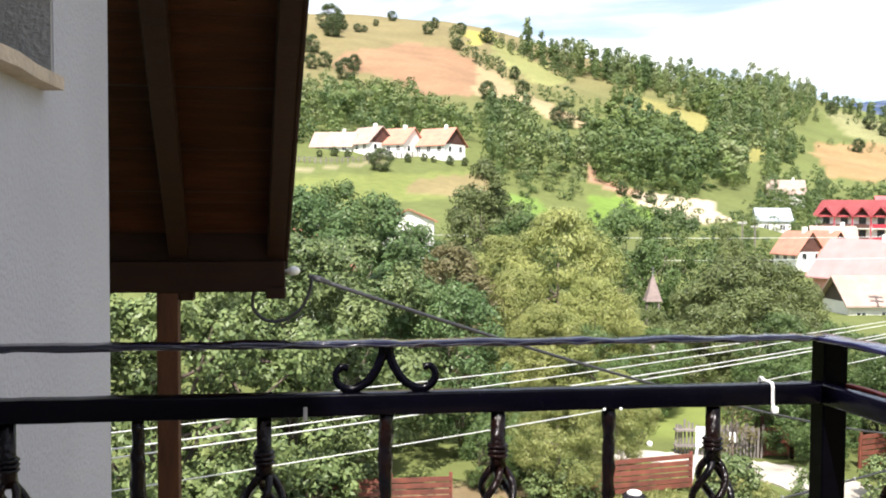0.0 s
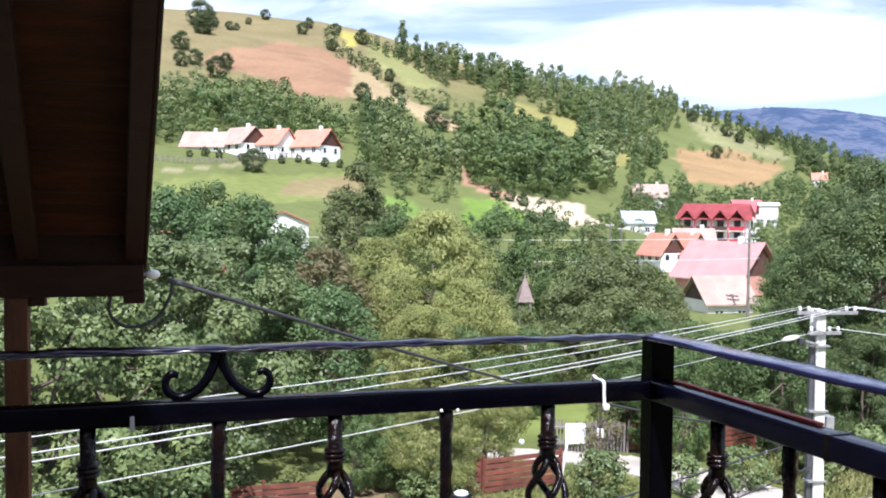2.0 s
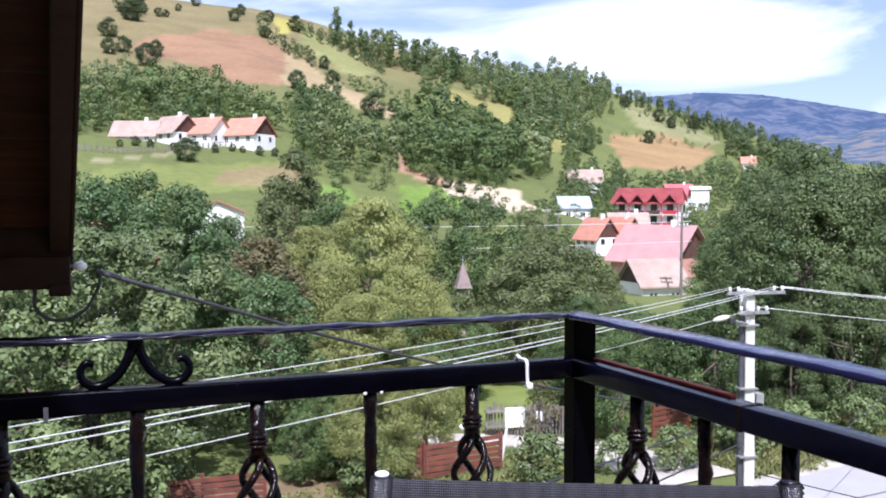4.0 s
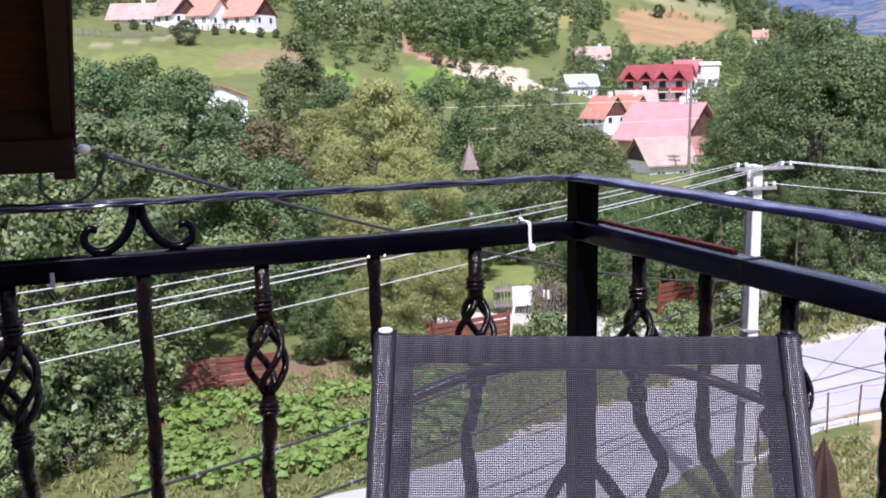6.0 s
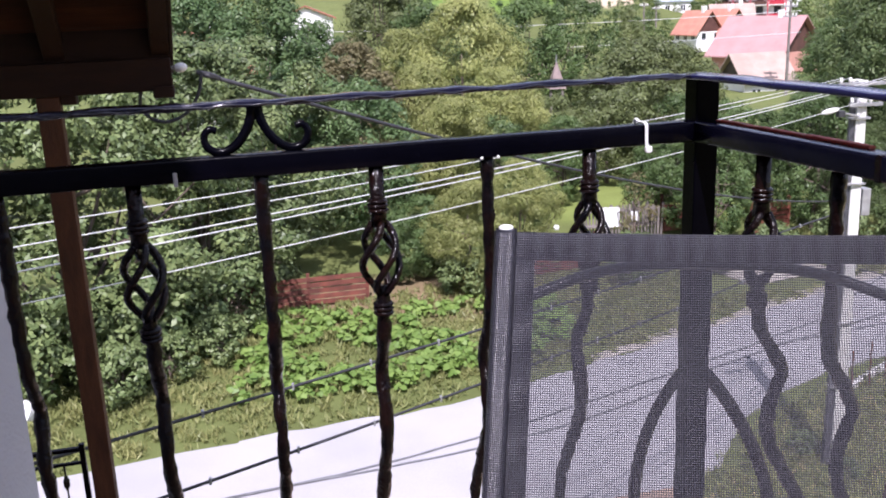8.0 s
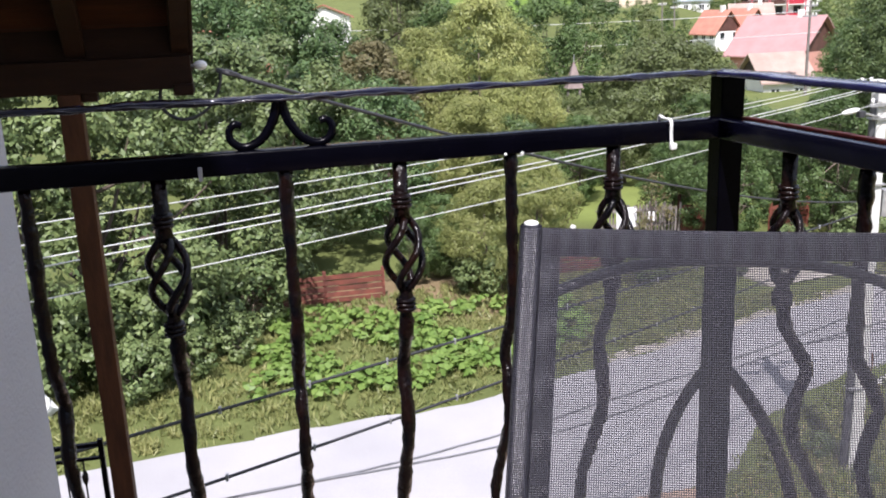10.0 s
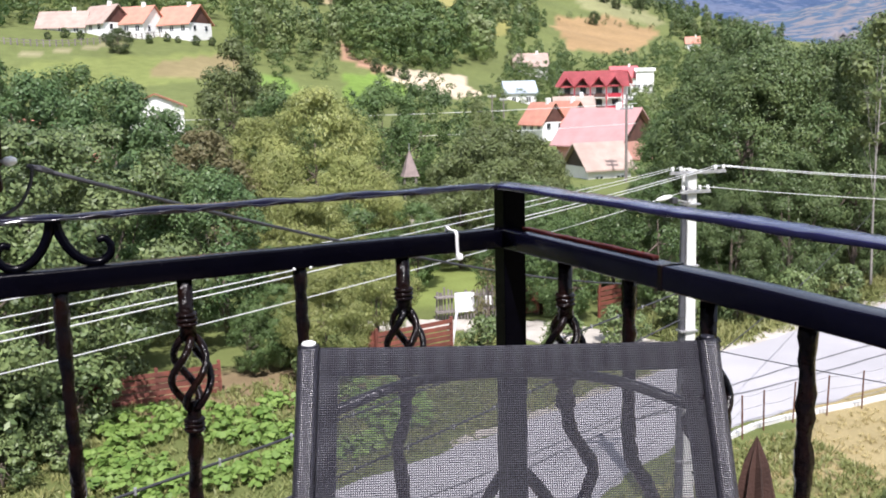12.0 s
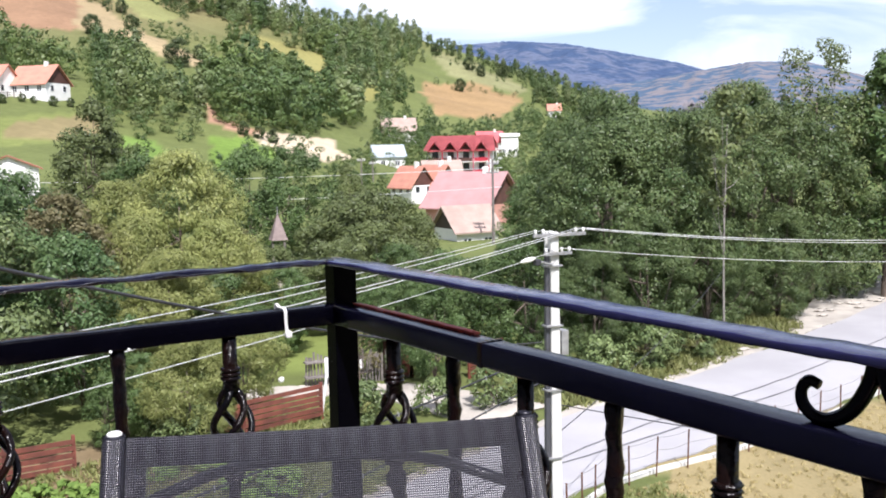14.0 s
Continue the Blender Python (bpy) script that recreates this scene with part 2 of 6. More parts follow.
DARK_STRIP = material("dark_strip_grey", (0.09, 0.09, 0.10), 0.5, 0.3, 0.25, 8, 90, 0.15)
STEEL = material("galvanised_steel", (0.42, 0.42, 0.42), 0.5, 0.6, 0.25, 8, 90, 0.15)
WIRE = material("aluminium_wire", (0.75, 0.75, 0.74), 0.4, 0.35, 0.1, 10, 80, 0.0)
CABLE = material("black_cable", (0.03, 0.03, 0.035), 0.6, 0, 0.2, 10, 80, 0.05)
PORCELAIN = material("white_porcelain", (0.75, 0.74, 0.70), 0.2, 0, 0.08, 20, 80, 0.0)
RED_BOARD = material("red_stained_board", (0.16, 0.048, 0.03), 0.65, 0, 0.4, 2.5, 30, 0.35, second=(0.095, 0.032, 0.022), obj=0.35)
GREY_PICKET = material("weathered_picket", (0.17, 0.15, 0.135), 0.85, 0, 0.35, 4, 40, 0.4, obj=0.4)
RUST = material("rusty_iron", (0.16, 0.07, 0.04), 0.8, 0.3, 0.45, 8, 50, 0.4)
BARK = material("bark", (0.13, 0.10, 0.075), 0.9, 0, 0.4, 4, 18, 0.9)
BIRCH = material("pale_bark", (0.27, 0.25, 0.22), 0.8, 0, 0.35, 5, 20, 0.5)
WHITEWASH = material("whitewashed_wall", (0.80, 0.79, 0.75), 0.9, 0, 0.07, 0.8, 20, 0.2)
ROOF_ORANGE = material("orange_tile", (0.50, 0.225, 0.155), 0.8, 0, 0.3, 0.7, 7, 0.6, second=(0.41, 0.185, 0.13))
ROOF_PINK = material("faded_pink_roof", (0.43, 0.235, 0.225), 0.7, 0, 0.14, 0.6, 8, 0.4)
ROOF_TAN = material("tan_shingle_roof", (0.39, 0.29, 0.24), 0.85, 0, 0.22, 0.7, 7, 0.6)
ROOF_RED = material("crimson_roof", (0.50, 0.115, 0.12), 0.6, 0, 0.2, 0.6, 8, 0.3)
ROOF_GREY = material("blue_grey_sheet_roof", (0.42, 0.47, 0.52), 0.45, 0.2, 0.15, 0.6, 8, 0.2)
ROOF_BROWN = material("brown_roof", (0.07, 0.05, 0.045), 0.7, 0, 0.25, 0.8, 8, 0.4)
SHINGLE = material("silvered_shingles", (0.27, 0.21, 0.19), 0.85, 0, 0.3, 2.0, 14, 0.6)
ROOF_RUSSET = material("russet_sheet_roof", (0.30, 0.13, 0.075), 0.7, 0, 0.25, 0.8, 8, 0.3)
GABLE = material("dark_gable_boards", (0.10, 0.042, 0.03), 0.7, 0, 0.35, 1.5, 12, 0.4)
RED_WALL = material("crimson_paint", (0.45, 0.03, 0.05), 0.6, 0, 0.15, 1, 12, 0.1)
BRICK_WALL = material("salmon_wall", (0.55, 0.28, 0.22), 0.9, 0, 0.15, 1, 12, 0.2)
DARK_GLASS = material("dark_panes", (0.03, 0.035, 0.04), 0.12, 0, 0.2, 2, 10, 0.0)
SIGN = material("white_sign_board", (0.78, 0.78, 0.77), 0.5, 0, 0.06, 3, 30, 0.05)
PARASOL = material("faded_brown_canvas", (0.055, 0.024, 0.016), 0.85, 0, 0.35, 6, 80, 0.3)
GROUND = ground_material()

WALNUT = leaf_material("walnut_leaf", (0.045, 0.080, 0.026), (0.185, 0.23, 0.085), 0.5, 0.1)
DEEP = leaf_material("deep_green_leaf", (0.052, 0.098, 0.03), (0.13, 0.185, 0.06), 0.5, 0.25)
BLUISH = leaf_material("bluish_leaf", (0.055, 0.11, 0.038), (0.135, 0.195, 0.072), 0.5, 0.25)
WILLOW = leaf_material("yellow_green_leaf", (0.145, 0.182, 0.05), (0.335, 0.345, 0.12), 0.5, 0.28)
OLIVE = leaf_material("olive_leaf", (0.075, 0.104, 0.035), (0.165, 0.193, 0.070), 0.5, 0.22)
RUSSET = leaf_material("russet_leaf", (0.095, 0.092, 0.042), (0.19, 0.165, 0.08))
FOREST = leaf_material("hill_leaf", (0.036, 0.062, 0.022), (0.088, 0.112, 0.038), 0.06, 0.2)
ROW_LEAF = leaf_material("row_tree_leaf", (0.042, 0.082, 0.026), (0.148, 0.188, 0.068), 0.5, 0.22)


def woods_material():
    """Foliage of the far woods; each tree carries its own tint."""
    m = leaf_material("woods_leaf", (0.036, 0.074, 0.022), (0.125, 0.172, 0.048), 0.05, 0.2)
    n, l = m.node_tree.nodes, m.node_tree.links
    two = next(k for k in n if k.bl_idname == "ShaderNodeMix")
    at = n.new("ShaderNodeAttribute")
    at.attribute_name = "tint"
    sep = n.new("ShaderNodeSeparateColor")
    l.new(at.outputs["Color"], sep.inputs[0])
    geo = n.new("ShaderNodeNewGeometry")
    a = n.new("ShaderNodeMath")
    a.operation, a.inputs[1].default_value = "MULTIPLY_ADD", 0.3
    l.new(geo.outputs["Random Per Island"], a.inputs[0])
    l.new(sep.outputs[0], a.inputs[2])
    l.new(a.outputs[0], two.inputs["Factor"])
    pale = n.new("ShaderNodeMix")
    pale.data_type = "RGBA"
    pale.inputs["B"].default_value = (0.175, 0.20, 0.085, 1)
    hsv = next(k for k in n if k.bl_idname == "ShaderNodeHueSaturation")
    l.new(sep.outputs[1], pale.inputs["Factor"])
    l.new(two.outputs["Result"], pale.inputs["A"])
    l.new(pale.outputs["Result"], hsv.inputs["Color"])
    return m


WOODS = woods_material()
SQUASH = leaf_material("squash_leaf", (0.095, 0.17, 0.034), (0.215, 0.30, 0.075), 1.2, 0.35)
GRASS = leaf_material("grass_blade", (0.13, 0.165, 0.05), (0.29, 0.285, 0.11), 0.4, 0.3)
DRY_GRASS = leaf_material("dry_grass_blade", (0.378, 0.311, 0.135), (0.513, 0.432, 0.216), 0.4, 0.3)


# ---- building blocks ----
HF = Matrix.Rotation(radians(8.3), 4, "Z")  # the house stands turned by this much
BASES = {}


def thing(name, base=(0, 0, 0), label="", category="", group="", kind="", turn=HF):
    """An empty at the thing's base; its parts are given in the same plan coordinates as the base."""
    ob = new(name)
    ob.matrix_world = turn @ Matrix.Translation(base)
    BASES[ob.name] = Vector(base)
    return tagged(ob, label, category, group, kind)


def link(name, bm, mat, smooth=False):
    me = bpy.data.meshes.new(name)
    bm.to_mesh(me)
    bm.free()
    me.materials.append(mat)
    if smooth:
        me.shade_smooth()
    return new(name, me)


def part(name, bm, mat, parent, label="", smooth=False, kind=""):
    root = parent.parent or parent
    bmesh.ops.translate(bm, verts=bm.verts, vec=-BASES[root.name])
    ob = link(name, bm, mat, smooth)
    ob.parent = parent
    return tagged(ob, label, kind=kind)


def solid(name, bm, mat, label, category, kind="", turn=None, smooth=False):
    ob = link(name, bm, mat, smooth)
    if turn:
        ob.matrix_world = turn
    return tagged(ob, label, category, kind=kind)


def box(x0, x1, y0, y1, z0, z1, bevel=0.0, bm=None):
    own = bmesh.new()
    m = Matrix.Translation(((x0 + x1) / 2, (y0 + y1) / 2, (z0 + z1) / 2)) @ Matrix.Diagonal((x1 - x0, y1 - y0, z1 - z0, 1))
    bmesh.ops.create_cube(own, size=1, matrix=m)
    if bevel:
        bmesh.ops.bevel(own, geom=list(own.edges), offset=bevel, segments=2, profile=0.6, affect="EDGES")
    return merged(bm, own)


def merged(bm, own):
    if bm is None:
        return own
    me = bpy.data.meshes.new("tmp")
    own.to_mesh(me)
    own.free()
    bm.from_mesh(me)
    bpy.data.meshes.remove(me)
    return bm


def sweep(points, radii, sides=8, bm=None, flat=None, caps=True, spin=0.0):
    """A tube along points; radii is one number or one for each point; flat=(a, b) squeezes the section; spin turns it along the way."""
    bm = bm or bmesh.new()
    pts = [Vector(p) for p in points]
    n = len(pts)
    radii = [radii] * n if isinstance(radii, (int, float)) else radii
    rings, side = [], None
    for i, p in enumerate(pts):
        t = (pts[min(i + 1, n - 1)] - pts[max(i - 1, 0)]).normalized()
        if side is None:
            ref = Vector((0, 0, 1)) if abs(t.z) < 0.9 else Vector((0, 1, 0))
            side = t.cross(ref).normalized()
        side = (side - t * side.dot(t)).normalized()
        up = side.cross(t)
        a, b = flat or (1, 1)
        ring = []
        for k in range(sides):
            w = 2 * math.pi * (k + 0.5) / sides + spin * i
            ring.append(bm.verts.new(p + side * (math.cos(w) * radii[i] * a) + up * (math.sin(w) * radii[i] * b)))
        rings.append(ring)
    for r, s in zip(rings, rings[1:]):
        for k in range(sides):
            bm.faces.new((r[k], r[(k + 1) % sides], s[(k + 1) % sides], s[k]))
    if caps:
        bm.faces.new(rings[0][::-1])
        bm.faces.new(rings[-1])
    return bm


def smooth_path(points, steps=6):
    """Points along a Catmull-Rom curve through the given ones."""
    p = [Vector(q) for q in points]
    p = [p[0] * 2 - p[1]] + p + [p[-1] * 2 - p[-2]]
    out = []
    for i in range(1, len(p) - 2):
        for k in range(steps):
            t = k / steps
            out.append(0.5 * ((2 * p[i]) + (p[i + 1] - p[i - 1]) * t + (2 * p[i - 1] - 5 * p[i] + 4 * p[i + 1] - p[i + 2]) * t * t + (3 * p[i] - p[i - 1] - 3 * p[i + 1] + p[i + 2]) * t**3))
    return out + [p[-2]]


def interp(x, xs, ys):
    return float(np.interp(x, xs, ys))


# ---- terrain ----
EYE_Z = 1.3
RADII = (0, 45, 80, 105, 150, 190, 260, 330, 420, 520, 640, 900)
BEARINGS = (-60, -10, 0, 10, 20, 27, 35, 50)
HEIGHTS = (
    (-8, -8, -6, -3, 3.4, 12.4, 27, 49, 79, 104, 116, 118),
    (-8, -8, -6, -3, 3.4, 12.9, 27.5, 49, 80, 111, 118, 118),
    (-8, -8, -6.5, -3.5, 3.0, 12.9, 27, 47, 76, 105, 108, 108),
    (-8, -8, -8, -6, -1, 6, 18, 32, 53, 84, 88, 86),
    (-8, -8, -8.5, -8.5, -7, -3.5, 4.5, 14, 29, 53, 79, 96),
    (-8, -8, -8.5, -8.5, -8.5, -8, -4.5, 4, 17, 33, 55, 72),
    (-8, -8, -8.5, -8.5, -8.5, -8.5, -7, -4, 2, 10, 22, 30),
    (-8, -8, -8.5, -8.5, -8.5, -8.5, -8.5, -8, -7, -6, -5, -4),
)
TABLE = np.array(HEIGHTS, float)


def land(az, r):
    """Height of the ground at a bearing in degrees and a distance, for arrays."""
    az, r = np.asarray(az, float), np.asarray(r, float)
    cols = np.stack([np.interp(np.atleast_1d(r).ravel(), RADII, row) for row in TABLE], -1)
    a = np.interp(np.atleast_1d(az).ravel(), BEARINGS, range(len(BEARINGS)))
    i = np.minimum(a.astype(int), len(BEARINGS) - 2)
    f = a - i
    k = np.arange(len(a))
    h = cols[k, i] * (1 - f) + cols[k, i + 1] * f
    rr, aa = np.atleast_1d(r).ravel(), np.radians(np.atleast_1d(az).ravel())
    x, y = rr * np.sin(aa), rr * np.cos(aa)
    rough = np.clip((rr - 60) / 200, 0, 1)
    return h + rough * (1.6 * np.sin(x / 31 + 1.3) * np.cos(y / 43) + 0.9 * np.sin(x / 13 + y / 17))


def ground_z(x, y):
    return float(land(np.array([math.degrees(math.atan2(x, y))]), np.array([math.hypot(x, y)]))[0])


def spot(az, r):
    x, y = r * math.sin(radians(az)), r * math.cos(radians(az))
    return Vector((x, y, ground_z(x, y)))


def inside(px, py, poly):
    hit = np.zeros(px.shape, bool)
    n = len(poly)
    for i in range(n):
        (x0, y0), (x1, y1) = poly[i], poly[(i + 1) % n]
        if y0 == y1:
            continue
        c = ((y0 > py) != (y1 > py)) & (px < (x1 - x0) * (py - y0) / (y1 - y0) + x0)
        hit ^= c
    return hit


# land cover: (bearing, rise in thousandths) outlines as seen from the balcony, with their colours
COVERS = (
    ((0.245, 0.15, 0.088), ((-6.9, 153), (-6.0, 166), (-3.6, 174), (-2.3, 176), (0.3, 171), (1.8, 158), (2.9, 146), (2.0, 122), (0.3, 122), (-1.6, 122), (-2.1, 130), (-4.5, 144), (-5.9, 144))),
    ((0.30, 0.235, 0.13), ((1.8, 158), (3.3, 147), (5.7, 119), (7.8, 103), (10.2, 79), (10.1, 70), (6.6, 96), (4.0, 118), (2.0, 122))),
    ((0.20, 0.205, 0.08), ((2.7, 180), (4.0, 174), (7.7, 136), (6.6, 130), (4.7, 146), (2.9, 168))),
    ((0.31, 0.28, 0.075), ((1.0, 189), (2.9, 188), (3.2, 180), (1.9, 176))),
    ((0.225, 0.21, 0.075), ((11.8, 118), (13.7, 109), (15.9, 97), (16.0, 70), (14.9, 76), (14.1, 92), (11.8, 106))),
    ((0.22, 0.21, 0.07), ((17.6, 60), (18.4, 66), (19.3, 56), (18.4, 50))),
    ((0.26, 0.175, 0.085), ((21.4, 72), (23.0, 66), (23.5, 69), (25.6, 62), (27.7, 52), (27.5, 42), (26.4, 30), (22.5, 32), (22.0, 50))),
    ((0.19, 0.19, 0.09), ((22.4, 101), (23.2, 97), (25.2, 87), (25.6, 78), (27.7, 67), (28.0, 54), (25.6, 62), (24.3, 68), (23.1, 74))),
    ((0.155, 0.18, 0.055), ((-9.5, 28), (-5.1, 37), (2.6, 43), (3.6, 25), (-0.1, 12), (-5.1, 2), (-9.2, 10))),
    ((0.20, 0.165, 0.08), ((-1.5, 33), (2.6, 40), (3.2, 22), (0.5, 14), (-2.5, 18))),
    ((0.235, 0.215, 0.12), ((-9.5, 39), (-6, 45.5), (-4.5, 50), (-3, 51), (-3, 49), (-6, 43), (-9.5, 35.5))),
    ((0.13, 0.20, 0.045), ((3.5, 19), (5.7, 16), (6.6, -8), (5.4, -17), (3.6, 1))),
    ((0.13, 0.20, 0.04), ((8.7, 13), (10.9, 11), (13.4, -4), (11, -22), (9, -14))),
    ((0.46, 0.38, 0.27), ((11.4, 17), (13.4, 17.5), (16.2, 9), (17.4, -9), (15.5, -15), (13, -1), (11.6, 7))),
    ((0.33, 0.20, 0.13), ((8.5, 50), (10.9, 26), (12, 17), (10.6, 14), (8.8, 32))),
)
azs = np.concatenate([np.arange(-180, -30, 6.0), np.arange(-30, 60, 0.3), np.arange(60, 180, 6.0)])
rs = np.concatenate([np.arange(0.5, 60, 1.2), 60 * np.power(1.021, np.arange(0, 140)), (1200, 1800, 2600, 3600, 4600)])
AZ, RR = np.meshgrid(azs, rs, indexing="ij")
flat_az = np.where(AZ > 90, 50, np.where(AZ < -90, -60, AZ)).ravel()
Z = land(flat_az, RR.ravel()).reshape(AZ.shape)
back = np.clip((np.abs(AZ) - 70) / 40, 0, 1)
Z = Z * (1 - back) + -8.0 * back
X, Y = RR * np.sin(np.radians(AZ)), RR * np.cos(np.radians(AZ))
na, nr = AZ.shape
verts = np.stack([X, Y, Z], -1).reshape(-1, 3)
idx = np.arange(na * nr).reshape(na, nr)
nxt = np.roll(idx, -1, 0)
quads = np.stack([idx[:, :-1], idx[:, 1:], nxt[:, 1:], nxt[:, :-1]], -1).reshape(-1, 4)
cover = np.tile((0.115, 0.135, 0.045), (na * nr, 1))
rise = ((Z - EYE_Z) / RR * 1000).ravel()
a_, r_ = AZ.ravel(), RR.ravel()
wob = 1.2 * np.sin(X.ravel() / 9 + Y.ravel() / 23) + 0.8 * np.sin(X.ravel() / 3.7 - Y.ravel() / 5)
high = np.clip((rise - 95) / 60, 0, 1)[:, None]
cover = cover * (1 - high) + np.array((0.175, 0.148, 0.072)) * high
for colour, outline in COVERS:
    cover[inside(a_ + 0.12 * wob, rise + 1.2 * wob, outline) & (r_ > 60)] = colour
x_, y_ = X.ravel(), Y.ravel()
# dry yard on the near side of the road, bare soil under the trees, mown lawn behind the picket fence
yard = (x_ > 14 + 1.5 * np.sin(y_ * 1.3)) & (y_ < 24) & (r_ < 60)
cover[yard] = (0.27, 0.22, 0.11)
soil = (y_ > 26) & (y_ < 31) & (x_ < 6) & (r_ < 60)
cover[soil] = (0.20, 0.15, 0.085)
lawn = (np.hypot(x_ - 12.5, y_ - 41) < 5.5) & (r_ < 60)
cover[lawn] = (0.16, 0.195, 0.055)
me = bpy.data.meshes.new("ground")
me.from_pydata(verts.tolist(), [], quads.tolist())
layer = me.color_attributes.new("cover", "FLOAT_COLOR", "POINT")
layer.data.foreach_set("color", np.c_[cover, np.ones(len(cover))].astype(np.float32).ravel())
me.materials.append(GROUND)
me.shade_smooth()
tagged(new("ground", me), "grassy valley floor rising to a hillside of meadows and fields", "ground", kind="structure")

# ---- distant mountains ----
def ridge(name, dist, tops, mat, depth, label, seed):
    """A far mountain range: rises (bearing, thousandths) along its crest, with worn spurs."""
    az = np.arange(tops[0][0], tops[-1][0] + 0.01, 0.2)
    crest = np.interp(az, [t[0] for t in tops], [t[1] for t in tops]) / 1000 * dist
    rows = np.linspace(0, 1, 28)
    v = []
    for a, c in zip(az, crest):
        for t in rows:
            d = dist - depth * (1 - t)
            spur = noise.fractal(Vector((a * 0.55, t * 2.2, seed)), 0.9, 2.1, 6)
            jag = noise.noise(Vector((a * 4.0, 3.0, seed))) * 0.012
            z = -20 + (c + 20) * (t ** 0.8) * (1 + 0.75 * spur * (1 - t) * t + jag)
            d += depth * 0.3 * spur * (1 - t)
            v.append((d * math.sin(radians(a)), d * math.cos(radians(a)), z))
    m = len(rows)
    f = [(i * m + k, (i + 1) * m + k, (i + 1) * m + k + 1, i * m + k + 1) for i in range(len(az) - 1) for k in range(m - 1)]
    me = bpy.data.meshes.new(name)
    me.from_pydata(v, [], f)
    me.materials.append(mat)
    me.shade_smooth()
    return tagged(new(name, me), label, "mountain", kind="structure")


# the blue of far air haze is mixed into both base colours
HAZED_WOODS = material("haze_tinted_mountain_woods", (0.050, 0.076, 0.135), 1.0, 0, 0.45, 0.010, 0.04, 0, second=(0.092, 0.112, 0.165), spec=0.0)
HAZED_FIELDS = material("haze_tinted_mountain_fields", (0.070, 0.105, 0.155), 1.0, 0, 0.40, 0.02, 0.09, 0, second=(0.165, 0.155, 0.165), spec=0.0)
for far in (HAZED_WOODS, HAZED_FIELDS):
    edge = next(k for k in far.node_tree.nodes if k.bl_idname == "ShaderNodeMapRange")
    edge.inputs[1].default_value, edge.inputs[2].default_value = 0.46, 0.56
ridge("mountain", 4200, ((14, 60), (20, 95), (24, 107), (27, 110), (30.2, 106), (33, 97), (37, 82), (41, 60), (46, 50)), HAZED_WOODS, 1500, "far wooded mountain range, its haze painted in blue", 1.0)
ridge("mountain", 3000, ((24, 20), (28, 48), (32, 60), (35.5, 66), (38.5, 74), (41, 80), (44, 78), (47, 62), (51, 40), (60, 22), (75, 20)), HAZED_FIELDS, 1300, "far mountain with pale fields and patches of wood, haze painted in", 5.0)


# ---- road, verges, path ----
FAR_EDGE = ((-60, 2), (-30, 11), (-5.4, 18.4), (2, 20.2), (9, 23.5), (15.8, 26.8), (25.3, 30.4), (42.8, 38), (80, 56))
NEAR_EDGE = ((-60, -5), (-30, 4.5), (-5, 12.3), (5.6, 15.4), (8.5, 18.2), (12.1, 20.6), (20, 22.6), (28.3, 25), (50, 33), (90, 52))


def ribbon(name, left, right, z, mat, label, category, wave=0.0, lift=0.02):
    """A paved strip with a thickness between two edge lines."""
    a, b = smooth_path([(x, y, z) for x, y in left], 10), smooth_path([(x, y, z) for x, y in right], 10)
    n = 90
    a = [a[round(i * (len(a) - 1) / (n - 1))] for i in range(n)]
    b = [b[round(i * (len(b) - 1) / (n - 1))] for i in range(n)]
    rnd = random.Random(5)
    bm = bmesh.new()
    rows = []
    for p, q in zip(a, b):
        p, q = p + Vector((0, rnd.uniform(-wave, wave), 0)), q + Vector((0, rnd.uniform(-wave, wave), 0))
        mid = (p + q) / 2 + Vector((0, 0, lift * 1.5))
        rows.append([bm.verts.new(v) for v in (p - Vector((0, 0, 0.15)), p + Vector((0, 0, lift)), mid, q + Vector((0, 0, lift)), q - Vector((0, 0, 0.15)))])
    for r, s in zip(rows, rows[1:]):
        for k in range(4):
            bm.faces.new((r[k], r[k + 1], s[k + 1], s[k]))
    bmesh.ops.recalc_face_normals(bm, faces=bm.faces)
    return solid(name, bm, mat, label, category, "structure")


GZ = -8.0
ribbon("road", FAR_EDGE, NEAR_EDGE, GZ, ASPHALT, "pale worn asphalt village road with tar seams", "road", 0.12, 0.03)
ribbon("path", ((12.6, 27.2), (11.6, 30.5), (10.4, 32.6), (8.4, 33.6), (5.5, 34.6)), ((16.2, 28.2), (14.6, 31.0), (12.6, 33.4), (9.0, 35.0), (5.7, 35.8)), GZ, GRAVEL, "pale gravel lane leading from the road to a gate", "path", 0.15, 0.05)
ribbon("verge", ((6, 22.4), (15.5, 27.2), (25.0, 31.4), (34, 36.2), (44, 42.5), (80, 60)), ((6, 21.9), (15.8, 26.6), (25.3, 30.2), (34, 34.1), (42.8, 37.8), (80, 55.8)), GZ, GRAVEL, "pale gravel shoulder along the road", "verge", 0.22, 0.022)
rnd = random.Random(11)
for pts in (((-14, 13.4), (-4, 16.2), (4, 18.3), (10, 21.6), (17, 24.6), (27, 27.8), (40, 33)), ((-9, 15.2), (0, 17.3), (7, 20.5), (14, 24.3)), ((11, 22.2), (18, 24), (26, 26.4))):
    line = smooth_path([(x, y, GZ + 0.075) for x, y in pts], 14)
    line = [p + Vector((0, rnd.uniform(-0.03, 0.03), 0)) for p in line]
    solid("tar_seam", sweep(line, 0.035, 4, flat=(1, 0.12)), TAR, "dark tar seam along the road surface", "road mark", "structure")
stones = bmesh.new()
